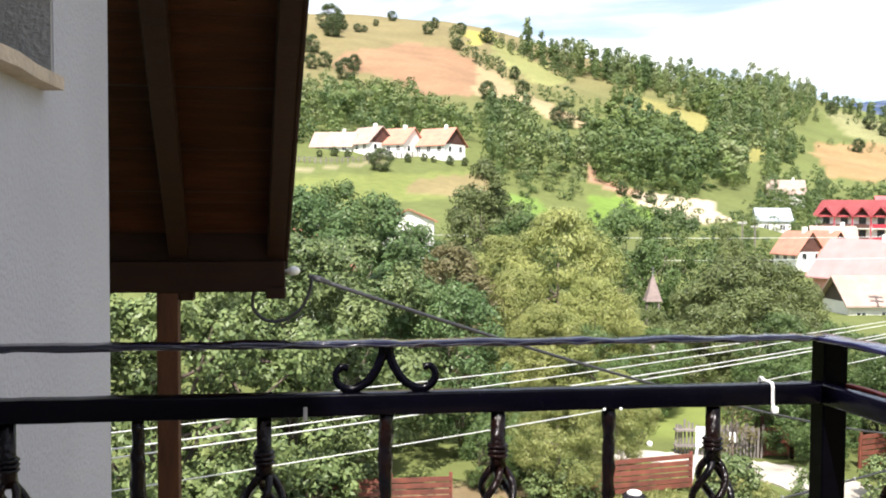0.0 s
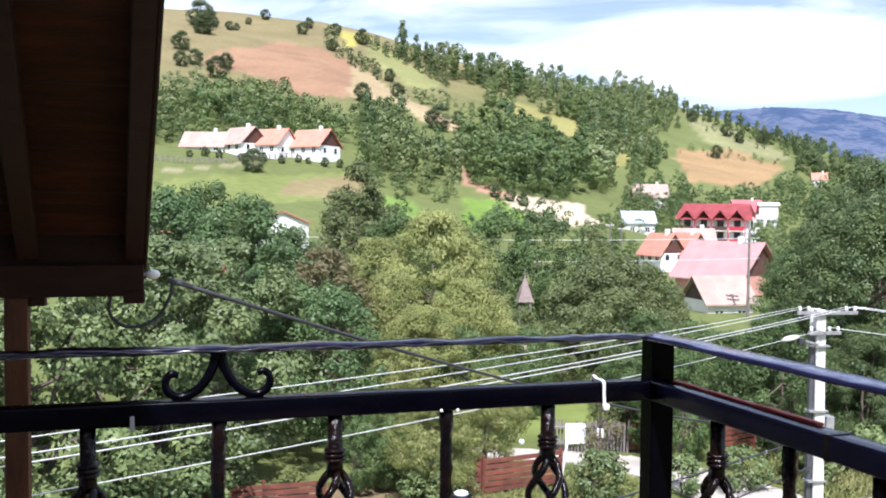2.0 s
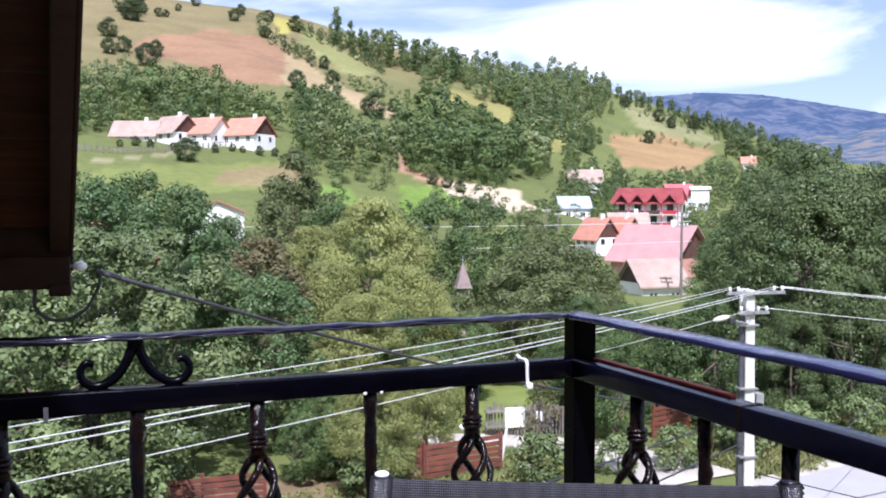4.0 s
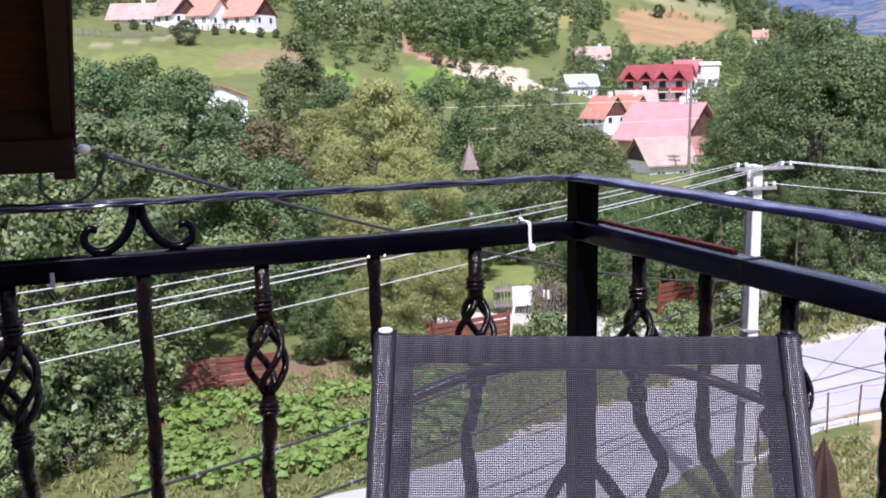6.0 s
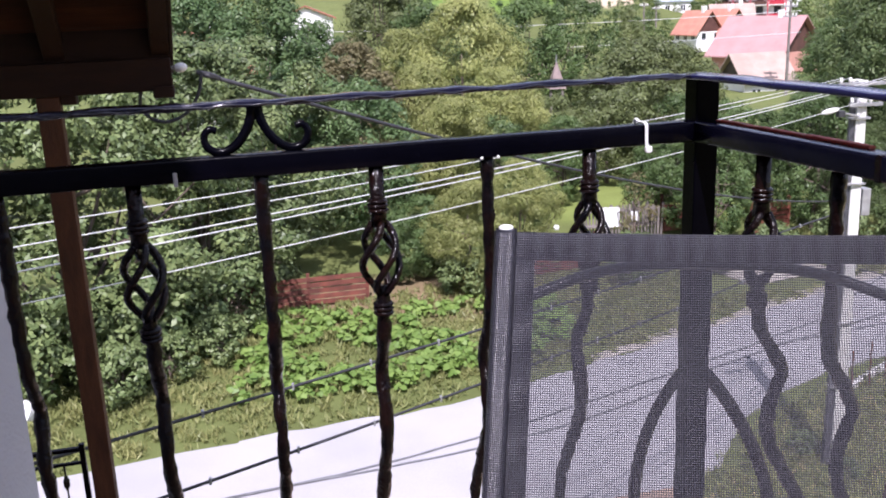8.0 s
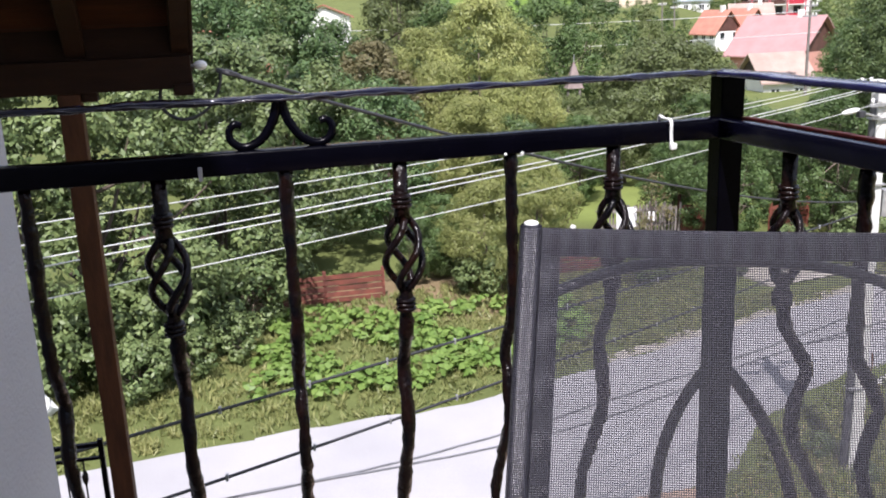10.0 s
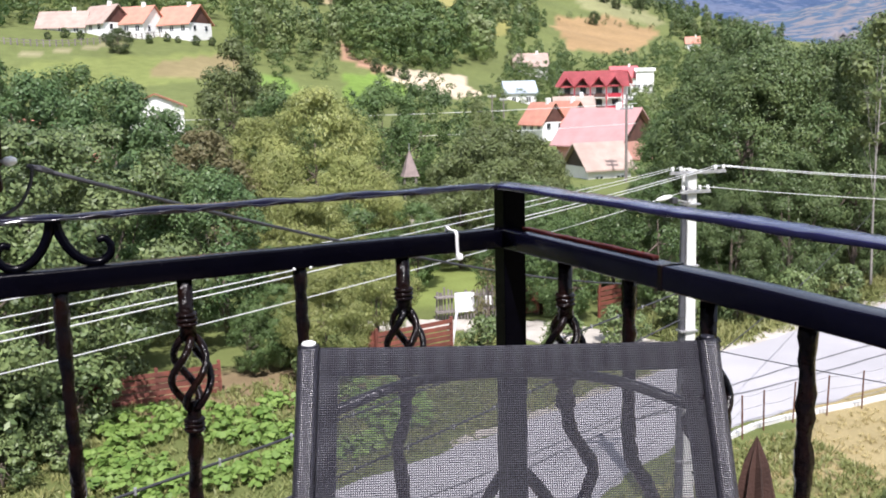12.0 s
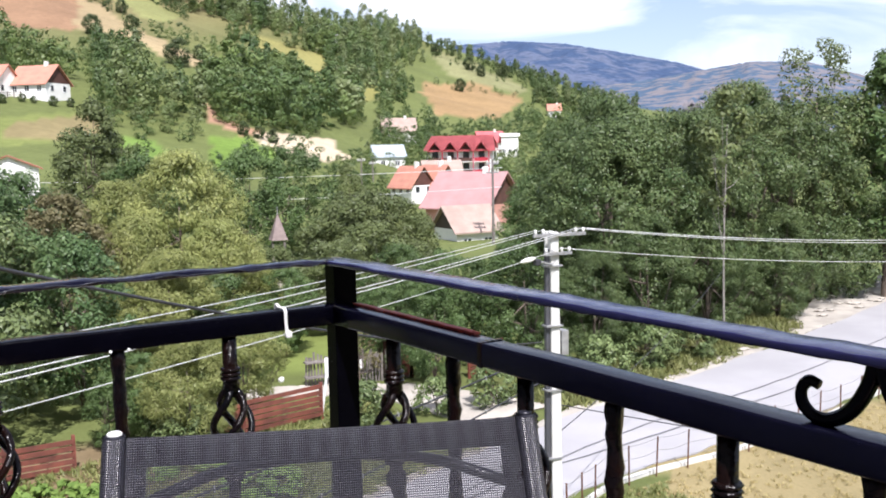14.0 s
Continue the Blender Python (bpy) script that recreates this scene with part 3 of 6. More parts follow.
for _ in range(26):
    x = rnd.uniform(24, 44)
    c = Vector((x, np.interp(x, [p[0] for p in FAR_EDGE], [p[1] for p in FAR_EDGE]) + rnd.uniform(0.3, 2.2), GZ + 0.1))
    bmesh.ops.create_icosphere(stones, subdivisions=1, radius=rnd.uniform(0.1, 0.24), matrix=Matrix.Translation(c) @ Matrix.Diagonal((1.8, 1.2, 0.35, 1)))
tagged(solid("roadside_stones", stones, GRAVEL, "pale stones lying along the road verge", "stones"), kind="stuff")


# ---- plants ----
def leaves(centres, radius, per, size, seed, narrow=0.55, up=0.35, droop=0.0, squash=0.8, outward=0.0):
    """Rhombic leaves scattered round clump centres, as vertex and face arrays."""
    g = np.random.default_rng(seed)
    centres = np.asarray(centres, float)
    n = len(centres) * per
    d = g.normal(size=(n, 3))
    d /= np.linalg.norm(d, axis=1)[:, None]
    c = np.repeat(centres, per, 0)
    rad = np.repeat(np.broadcast_to(radius, (len(centres),)), per)
    pos = c + d * (rad * g.uniform(0.45, 1.0, n) ** 0.6)[:, None] * (1, 1, squash)
    nrm = d * 1.1 + g.normal(size=(n, 3)) * 0.42 + (0, 0, up)
    if outward:
        mid = centres.mean(0)
        away = (pos - mid) / (centres.std(0) * 1.6 + 1e-6)
        nrm = nrm * (1 - 0.5 * outward) + away * outward
    nrm /= np.linalg.norm(nrm, axis=1)[:, None]
    t = np.cross(nrm, g.normal(size=(n, 3)) + (0, 0, -droop))
    if droop:
        t = np.tile((0.0, 0, -1.0), (n, 1)) + g.normal(size=(n, 3)) * (0.9 - 0.5 * min(droop, 1))
        t -= nrm * (t * nrm).sum(1)[:, None]
    t /= np.linalg.norm(t, axis=1)[:, None] + 1e-9
    s = np.cross(nrm, t)
    L = size * g.uniform(0.6, 1.3, n)[:, None]
    fold = nrm * L * 0.12
    v = np.stack([pos - t * L / 2, pos + s * L * narrow / 2 - fold, pos + t * L / 2, pos - s * L * narrow / 2 - fold], 1).reshape(-1, 3)
    return v, np.arange(n * 4).reshape(-1, 4)


def mesh_of(name, v, f, mat):
    me = bpy.data.meshes.new(name)
    me.vertices.add(len(v))
    me.vertices.foreach_set("co", np.asarray(v, np.float32).ravel())
    me.loops.add(f.size)
    me.loops.foreach_set("vertex_index", f.astype(np.int32).ravel())
    me.polygons.add(len(f))
    me.polygons.foreach_set("loop_start", np.arange(0, f.size, f.shape[1], dtype=np.int32))
    me.materials.append(mat)
    me.update(calc_edges=True)
    return me


def crown_clumps(h, base, rad, n, seed, shape="round", gaps=-1.0):
    """Clump centres that fill an uneven crown between base and h, with gaps."""
    g = np.random.default_rng(seed)
    lobes = [(g.uniform(0, 2 * math.pi), g.uniform(0.15, 0.9), g.uniform(0.25, 0.5)) for _ in range(9)]
    out = []
    while len(out) < n:
        t = g.uniform(0, 1)
        w = 2 * math.pi * g.uniform()
        if shape == "tall":
            prof = (math.sin(math.pi * min(1, t * 0.9 + 0.08)) ** 0.6) * (1 - 0.25 * t)
        elif shape == "cone":
            prof = (1 - t) ** 0.8
        else:
            prof = math.sin(math.pi * (0.12 + 0.86 * t)) ** 0.55
        bulge = 0.72 + 0.28 * noise.noise(Vector((math.cos(w) * 1.4 + seed, math.sin(w) * 1.4, t * 3.0)))
        for la, lt, lw in lobes:
            bulge += 0.22 * math.exp(-((math.cos(w - la) - 1) ** 2 * 6 + ((t - lt) / lw) ** 2))
        r = rad * prof * min(bulge, 1.15) * g.uniform(0.3, 1.0) ** 0.45
        p = (r * math.cos(w), r * math.sin(w), base + (h - base) * t)
        if noise.noise(Vector(p) * (1.7 / rad) + Vector((seed * 3.1, 0, 0))) < -0.16:
            continue
        if noise.noise(Vector(p) * (5.0 / rad) + Vector((0, seed * 1.7, 4.0))) < gaps:
            continue
        out.append(p)
    return np.array(out)


def trunk(h, base, rad, clumps, seed, thick, lean=0.0):
    g = random.Random(seed)
    top = base + (h - base) * 0.7
    line = smooth_path([(0, 0, -0.3), (lean * 0.2 + g.uniform(-0.1, 0.1), g.uniform(-0.1, 0.1), base * 0.6), (lean * 0.6, g.uniform(-0.2, 0.2), base + (h - base) * 0.3), (lean, 0, top)], 4)
    k = len(line)
    bm = sweep(line, [thick * (1.25 - 1.1 * i / (k - 1)) for i in range(k)], 8)
    for _ in range(9):
        c = Vector(clumps[g.randrange(len(clumps))])
        s = line[min(k - 2, max(2, int(k * g.uniform(0.3, 0.85))))]
        mid = (s + c) / 2 + Vector((0, 0, -0.12 * (c - s).length))
        limb = smooth_path([s, mid, c], 3)
        m = len(limb)
        sweep(limb, [thick * 0.42 * (1 - 0.8 * i / (m - 1)) for i in range(m)], 5, bm)
    return bm


def tree(h, base, rad, mat, n, per, leaf, seed, shape="round", label="", bark=None, narrow=0.55, droop=0.0, thick=0.2, clump=0.6, name="tree", category="tree", group="", gaps=-0.08):
    clumps = crown_clumps(h, base, rad, n, seed, shape, gaps)
    ob = thing(name, (0, 0, 0), label, category, group, turn=Matrix())
    part("trunk", trunk(h, base, rad, clumps, seed, thick), bark or BARK, ob, smooth=True)
    v, f = leaves(clumps, clump * np.random.default_rng(seed).uniform(0.7, 1.25, len(clumps)), per, leaf, seed + 1, narrow, droop=droop, outward=0.3)
    crown = new("crown", mesh_of("crown", v, f, mat))
    crown.parent = ob
    return ob


def put(ob, az, r, spin=0.0, size=1.0, first=False, tall=1.0, sink=0.0):
    p = spot(az, r)
    m = Matrix.Translation(p - Vector((0, 0, sink))) @ Matrix.Rotation(spin, 4, "Z") @ Matrix.Diagonal((size, size, size * tall, 1))
    if first:
        ob.matrix_world = m
        return ob
    return copy_thing(ob, m)


# near walnut trees by the road
walnut = tree(8.4, 0.5, 4.4, WALNUT, 300, 105, 0.19, 3, label="leafy walnut tree with broad light-green leaflets by the road", thick=0.22, clump=0.5, group="roadside walnuts", narrow=0.5, gaps=0.16)
put(walnut, -17.5, 26.5, 0.4, 1.0, True)
put(walnut, -9.5, 29.5, 2.4, 0.98)
put(walnut, -25, 27, 4.4, 1.05)
put(walnut, -6.0, 35.0, 1.2, 0.95)
ash = tree(9.8, 1.2, 3.0, BLUISH, 190, 96, 0.20, 5, label="dense bluish-green garden tree", thick=0.18, clump=0.62, group="garden trees")
put(ash, -4.6, 45, 0.3, 1.0, True)
put(ash, -1.7, 47, 2.0, 0.84)
put(ash, -2.6, 36.5, 3.6, 0.72)
put(ash, 1.2, 34.5, 5.2, 0.66)
put(ash, -8.4, 50, 5.0, 1.02)
put(ash, -12.0, 49, 1.4, 1.0)
tall = tree(12.2, 2.0, 2.9, OLIVE, 210, 70, 0.24, 7, "tall", label="tall slender grey-green tree above the orchard", thick=0.2, clump=0.66, group="tall trees")
put(tall, 2.3, 75, 0.0, 1.0, True)
put(tall, 3.6, 84, 1.7, 0.8)
put(tall, 17.2, 100, 2.9, 0.62)
willow = tree(9.0, 0.8, 3.3, WILLOW, 320, 100, 0.2, 9, label="yellow-green willow with fine drooping leaves", narrow=0.3, droop=0.7, thick=0.22, clump=0.62, group="willows")
put(willow, 7.1, 48, 0.0, 1.0, True)
put(willow, 4.6, 43, 2.2, 0.70)
put(willow, 9.4, 44, 4.0, 0.66)
put(willow, 6.3, 38.5, 1.0, 0.58)
put(willow, 11.0, 47, 3.0, 0.48)
put(willow, 7.2, 28.9, 0.7, 0.40)
put(willow, 10.6, 31.6, 4.4, 0.42)
put(willow, 3.6, 52, 5.0, 0.82)
russet = tree(7.6, 1.0, 2.6, RUSSET, 170, 70, 0.19, 11, label="half-bare tree with russet and olive leaves", thick=0.14, clump=0.5, group="russet trees")
put(russet, 0.3, 43, 0.0, 0.98, True)
put(russet, 9.8, 52, 2.0, 0.7)
plum = tree(6.4, 0.8, 3.0, OLIVE, 180, 80, 0.18, 13, label="dark olive orchard tree with a dense round crown", thick=0.16, clump=0.55, group="orchard trees")
for az, r, s, sp in ((17.0, 56, 0.98, 0.0), (17.6, 58, 1.08, 1.0), (19.8, 60, 1.0, 2.2), (9.4, 60, 0.8, 4.2), (18.8, 50, 0.85, 5.0), (15.9, 47, 0.75, 0.7), (21.2, 52, 0.66, 2.8), (12.3, 50, 0.66, 1.9)):
    put(plum, az, r, sp, s, az == 17.0)
dark = tree(9.4, 0.8, 3.6, DEEP, 210, 74, 0.21, 15, label="dark green broad-leaved tree", thick=0.2, clump=0.62, group="dark green trees")
for az, r, s, sp in ((11.2, 72, 1.0, 0), (13.6, 76, 1.0, 1.1), (8.6, 66, 0.85, 2.2), (5.0, 62, 0.9, 3.3), (-6.4, 62, 1.05, 4.4), (-11.0, 66, 1.1, 5.5), (23.0, 42, 0.48, 0.6), (25.4, 40, 0.46, 1.7), (20.2, 43, 0.5, 2.7), (28.0, 38, 0.55, 3.9), (9.0, 40, 0.45, 0.9), (13.2, 42, 0.42, 2.9), (2.6, 30.2, 0.26, 1.0), (4.4, 30.8, 0.30, 3.0), (10.9, 36.5, 0.36, 4.1), (22.6, 52, 0.3, 1.3), (24.3, 56, 0.27, 2.3), (25.8, 51, 0.3, 3.3), (27.4, 54, 0.42, 4.3), (28.8, 60, 0.7, 5.3), (28.2, 84, 0.72, 0.2), (29.6, 74, 0.85, 2.5), (-0.9, 92, 0.3, 0.8), (20.6, 37, 0.46, 1.9), (22.4, 36, 0.42, 4.6), (18.9, 38.5, 0.36, 3.1)):
    put(dark, az, r, sp, s, az == 11.2)
wall_tree = tree(10.8, 0.5, 4.0, ROW_LEAF, 320, 120, 0.15, 17, label="large leafy tree in the dense row along the road", thick=0.25, clump=0.62, group="row of trees along the road")
for az, r, s, sp in ((32.0, 47, 0.92, 0), (33.4, 44, 1.0, 1.0), (34.2, 45, 1.05, 2.1), (37.0, 48, 1.08, 3.2), (39.8, 52, 1.12, 4.3), (42.8, 56, 1.15, 5.4), (46.0, 60, 1.2, 0.5), (49.4, 64, 1.25, 1.6), (53, 66, 1.25, 2.6), (33.0, 57, 1.22, 2.7), (40.5, 68, 1.35, 3.8), (33.8, 62, 1.14, 5.7), (35.4, 41, 0.62, 4.0), (32.4, 39.5, 0.5, 1.3), (29.6, 38.5, 0.42, 5.1), (39.0, 46, 0.6, 2.2), (43.0, 51, 0.6, 0.9)):
    put(wall_tree, az, r, sp, s, az == 32.0)
sparse = tree(14.4, 3.5, 2.4, OLIVE, 60, 44, 0.22, 19, "tall", label="tall sparse tree with bare limbs showing through thin leaves", thick=0.17, clump=0.6, group="sparse tall trees")
for az, r, s, sp in ((43.6, 57, 1.0, 0), (44.8, 58, 1.04, 2.0), (46.0, 60, 1.03, 4.0), (40.4, 50, 0.84, 1.1), (41.4, 53, 0.86, 5.0)):
    put(sparse, az, r, sp, s, az == 43.6)
birch = tree(11.6, 6.5, 1.5, OLIVE, 40, 40, 0.24, 21, "tall", label="slim birch with a pale bare trunk", bark=BIRCH, thick=0.05, clump=0.45)
put(birch, 40.0, 43.5, 0.0, 1.0, True)
pine = tree(15.5, 4.0, 3.4, DEEP, 90, 60, 0.36, 23, "cone", label="dark pine with layered boughs", thick=0.22, clump=0.75)
put(pine, 48.6, 60, 0.0, 1.0, True)
shrub = tree(1.9, 0.15, 1.1, WALNUT, 60, 46, 0.16, 25, label="low bright green roadside bush", thick=0.05, clump=0.3, name="bush", category="bush", group="roadside bushes")
for az, r, s, sp in ((17.6, 30, 0.85, 0), (22.6, 31.5, 0.8, 1), (26.0, 32.5, 0.9, 2), (29.5, 34.5, 1.1, 3), (32.6, 36, 1.1, 4), (35.8, 38, 1.1, 5), (38.6, 40.5, 1.0, 0.4), (-12, 23.4, 0.8, 2.0), (-15.5, 22.6, 0.9, 3.0), (-5.2, 31, 1.0, 1.2), (28.3, 18.6, 0.32, 0.3), (31, 17.9, 0.25, 1.3), (5.0, 31.0, 0.8, 2.4), (8.6, 33, 0.9, 1.5), (42, 21, 0.3, 2.0), (-7.6, 26.6, 1.35, 0.5), (-10.6, 26.2, 1.5, 1.7), (-13.4, 25.0, 1.6, 2.9), (-16.4, 24.2, 1.5, 4.1), (-19.4, 23.6, 1.5, 5.3), (-9.2, 24.4, 0.8, 3.3), (-15.0, 22.6, 0.9, 0.2), (8.3, 28.9, 0.9, 2.2), (6.4, 28.6, 0.8, 3.8)):
    put(shrub, az, r, sp, s, az == 17.6)
dead = tree(2.6, 0.3, 0.9, RUSSET, 22, 24, 0.14, 27, "cone", label="small withered brown conifer beside the gate", thick=0.05, clump=0.28, name="conifer", category="conifer")
put(dead, 17.6, 36.2, 0.0, 1.0, True)

# single trees on the hill
lone = tree(9.5, 0.4, 4.2, FOREST, 130, 60, 0.42, 31, label="single round tree on the open hillside", thick=0.3, clump=1.2, group="hillside trees")
LONE = ((-6.0, 136, 0.8), (-6.8, 182, 1.25), (-7.0, 189, 1.5), (-6.3, 190, 0.9), (-5.3, 187, 0.55), (-4.9, 187, 0.45), (-4.2, 194, 0.45), (-8.1, 164, 0.95), (-8.1, 147, 0.7), (-7.3, 149, 0.75), (-5.5, 147, 0.75), (-1.0, 186, 0.75), (-0.6, 193, 0.7), (1.0, 186, 0.8), (2.6, 177, 1.05), (-3.2, 200, 0.7), (0.8, 170, 0.7), (8.5, 94, 0.6), (7.3, 88, 1.0), (2.7, 116, 0.8), (4.8, 122, 0.7), (4.3, 138, 0.7), (-3.9, 40, 0.55), (10.9, 15, 0.35), (11.8, 12, 0.32), (12.6, 6, 0.35), (24.6, 80, 1.0), (26.6, 72, 1.1), (24.0, 58, 0.8), (22.6, 96, 0.9), (25.3, 74, 0.8))
GRID_R = np.linspace(70, 620, 420)


RISES = {}


def reach(az, milli):
    """How far off the ground shows at that rise, along a bearing."""
    key = round(az * 5)
    if key not in RISES:
        z = land(np.full(len(GRID_R), key / 5), GRID_R)
        RISES[key] = np.maximum.accumulate((z - EYE_Z) / GRID_R * 1000)
    s = RISES[key]
    k = int(np.searchsorted(s, milli))
    return float(GRID_R[min(k, len(GRID_R) - 1)])


for i, (az, milli, s) in enumerate(LONE):
    put(lone, az, reach(az, milli), i * 1.7, s, i == 0)
for i, az in enumerate((-7.6, -6.7, -5.9, -4.6, -3.9, -3.3, -2.2, -1.2, -0.6, 0.4, 1.3)):
    put(lone, az, 183 + (i * 5) % 3, i * 2.3, 0.17 + 0.07 * ((i * 7) % 4) / 3)

# woods on the hill: trees past counting, in one mesh a wood
OPEN_LAND = [c[1] for c in COVERS[:8]]


def wood(name, outline, spacing, pale, heights, seed, label, shape="round", quads_per=350, wide=0.34, leaf=1.0, anywhere=False):
    """pale: how much of the wood is light, birch-like foliage."""
    g = np.random.default_rng(seed)
    variants = []
    for k in range(4):
        c = crown_clumps(1.0, 0.03, wide * (1.1, 0.95, 1.25, 0.8)[k], 30, seed * 7 + k, shape if k else "round")
        variants.append(leaves(c, 0.105, quads_per // 16, 0.058 * leaf, seed + k, 0.75, up=0.3, outward=0.75))
    xs, ys = [p[0] for p in outline], [p[1] for p in outline]
    vv, ff, tt, off = [], [], [], 0
    spots = []
    for _ in range(9000):
        az, ml = g.uniform(min(xs), max(xs)), g.uniform(min(ys), max(ys))
        if not inside(np.array([az]), np.array([ml]), outline)[0]:
            continue
        r = reach(az, ml)
        lift = np.array([2.0, 0.3, 0.55]) * (1, heights[1] / r * 1000, heights[1] / r * 1000)
        if not anywhere and any(inside(np.full(3, az), ml + lift, o).any() for o in OPEN_LAND):
            continue
        x, y = r * math.sin(radians(az)), r * math.cos(radians(az))
        if any((x - a) ** 2 + (y - b) ** 2 < spacing**2 for a, b in spots):
            continue
        spots.append((x, y))
    for x, y in spots:
        v, f = variants[g.integers(4)]
        h = g.uniform(*heights) * (0.75 + 0.5 * noise.noise(Vector((x / 25, y / 25, seed))))
        w = 2 * math.pi * g.uniform()
        rot = np.array([[math.cos(w), -math.sin(w), 0], [math.sin(w), math.cos(w), 0], [0, 0, 1]])
        k = h * g.uniform(0.8, 1.25)
        vv.append((v * (k, k, h)) @ rot.T + (x, y, ground_z(x, y) - 0.4))
        tt.append(np.tile((0.85 * g.uniform() ** 1.6, g.uniform(0.25, 0.7) if g.uniform() < pale else g.uniform(0, 0.15), 0, 1), (len(v), 1)))
        ff.append(f + off)
        off += len(v)
    me = mesh_of(name, np.concatenate(vv), np.concatenate(ff), WOODS)
    me.color_attributes.new("tint", "FLOAT_COLOR", "POINT").data.foreach_set("color", np.concatenate(tt).astype(np.float32).ravel())
    return tagged(new(name, me), label, "woods", kind="stuff")


W_A = ((-26, 120), (-9.2, 116), (-7.8, 118), (-5.3, 120), (-3.9, 122), (-2.3, 108), (0.3, 108), (2.0, 105), (4.0, 101), (5.9, 90), (6.2, 84), (5.4, 56), (1.4, 66), (-9.2, 66), (-26, 62))
wood("woods", W_A, 5.0, 0.2, (8, 13), 1, "dense deciduous wood behind the farmhouses")
wood("woods", ((3.0, 100), (5.3, 97), (9.5, 76), (10.9, 38), (7.4, 30), (2.6, 36)), 4.2, 0.45, (8, 14), 2, "slender pale trees on the slope", "tall", 300, 0.17)
wood("woods", ((8.8, 62), (12.6, 72), (16.4, 52), (18.2, 34), (17.5, 18), (13.7, 17), (9.5, 28)), 6.2, 0.03, (11, 17), 3, "dark oak grove on the hillside", quads_per=520)
wood("woods", ((3.9, 169), (11.6, 140), (17.1, 128), (21.5, 118), (21.9, 88), (17.8, 78), (15.5, 96), (12.4, 122), (8.6, 142), (5.3, 162)), 5.8, 0.55, (11, 19), 4, "tall mixed wood along the crest", "tall", 260, 0.17, 1.1)
wood("woods", ((9.4, 118), (12.3, 104), (11.9, 86), (13.6, 60), (17, 44), (20.4, 44), (21.2, 58), (18.8, 92), (16.4, 100)), 5.2, 0.35, (8, 14), 5, "mixed wood below the crest", "tall", 300, 0.2, 1.1)
wood("woods", ((21.5, 114), (26.1, 88), (30.9, 57), (34.8, 33), (32.1, 22), (28.4, 42), (28.4, 62), (22.8, 94)), 6.6, 0.25, (9, 14), 6, "wood running down the far spur", "tall", 300, 0.2, 1.15)
wood("woods", ((19.2, 42), (21.6, 30), (23.9, 18), (28, 28), (33, 20), (36, 10), (30, 2), (26, 3), (22.5, 6), (18.9, 20)), 5.6, 0.12, (6, 10), 7, "trees behind the village houses", quads_per=400)
wood("hedge_row", ((0.5, 178), (1.4, 171), (2.9, 157), (3.7, 146), (3.7, 138), (1.8, 156), (0.5, 170)), 4.5, 0.1, (5, 9), 8, "uneven hedge of bushes and trees across the field", anywhere=True)
wood("hedge_row", ((4.0, 134), (5.7, 127), (7.8, 117), (9.6, 107), (10.6, 97), (10.4, 92), (9.0, 101), (6.6, 113), (4.4, 124)), 6.0, 0.15, (5, 9.5), 21, "bushes and young trees on the slope", anywhere=True)
wood("hedge_row", ((2.9, 182), (4.0, 176), (6.0, 158), (7.9, 138), (7.9, 133), (5.9, 151), (2.9, 176)), 3.6, 0.1, (4, 6), 22, "close dark hedge under the crest", anywhere=True)
wood("woods", ((4.5, 172), (8.5, 150), (12.5, 130), (12.5, 118), (8.2, 140), (4.5, 164)), 6.5, 0.35, (12, 19), 23, "pointed conifers along the crest", "cone", 300, 0.2, anywhere=True)
wood("hedge_row", ((21.6, 70), (25, 62), (28, 52), (28, 47), (25, 56), (21.6, 64)), 8.0, 0.15, (3, 6), 24, "bushes along the edge of the brown field", anywhere=True)
wood("hedge_row", ((22.4, 97), (25, 85), (28, 64), (28, 58), (25, 76), (22.4, 90)), 12.0, 0.15, (3, 7), 25, "scattered bushes on the pale slope", anywhere=True)
wood("hedge_row", ((3.2, 28), (5.4, 33), (8.1, 23), (8.8, 8), (6.8, 7), (3.4, 15)), 4.8, 0.15, (4.5, 8), 9, "bushes at the lower edge of the meadow")
wood("hedge_row", ((17.2, -14), (19, 8), (21.5, 8), (21.9, -12), (19.6, -24)), 6.5, 0.2, (3.5, 6), 10, "garden trees among the village houses")
wood("hedge_row", ((-12, -8), (-5, -6), (-2.2, -10), (-2.2, -24), (-12, -24)), 5.0, 0.1, (4.5, 6.5), 12, "bushes below the meadow")
wood("hedge_row", ((0.6, -14), (3.0, -4), (9.2, -20), (13.4, -14), (16.8, -26), (12, -36), (2, -34)), 5.8, 0.25, (5, 8), 13, "orchard trees below the meadow")
wood("hedge_row", ((26.3, -18), (27.8, -14), (28.2, 10), (30.5, 14), (33, 10), (33, -56), (26.3, -56)), 5.5, 0.1, (5, 8), 14, "dark trees and bushes behind the village")
wood("hedge_row", ((17.0, -44), (18.6, -30), (21.2, -42), (21.4, -58), (17.4, -58)), 5.0, 0.1, (3.5, 6), 15, "bushes round the village gardens")
wood("hedge_row", ((18.6, 14), (20.6, 16), (22.6, 2), (23.4, -6), (22.4, -12), (20.0, -4)), 5.5, 0.1, (4.5, 7), 16, "dark bushes on the slope above the houses")
wood("hedge_row", ((20.6, -30), (22.1, -30), (22.4, 18), (20.9, 20), (18.6, 6), (18.6, -4), (20.6, -6)), 4.5, 0.1, (4, 6.5), 17, "garden trees between the village houses")
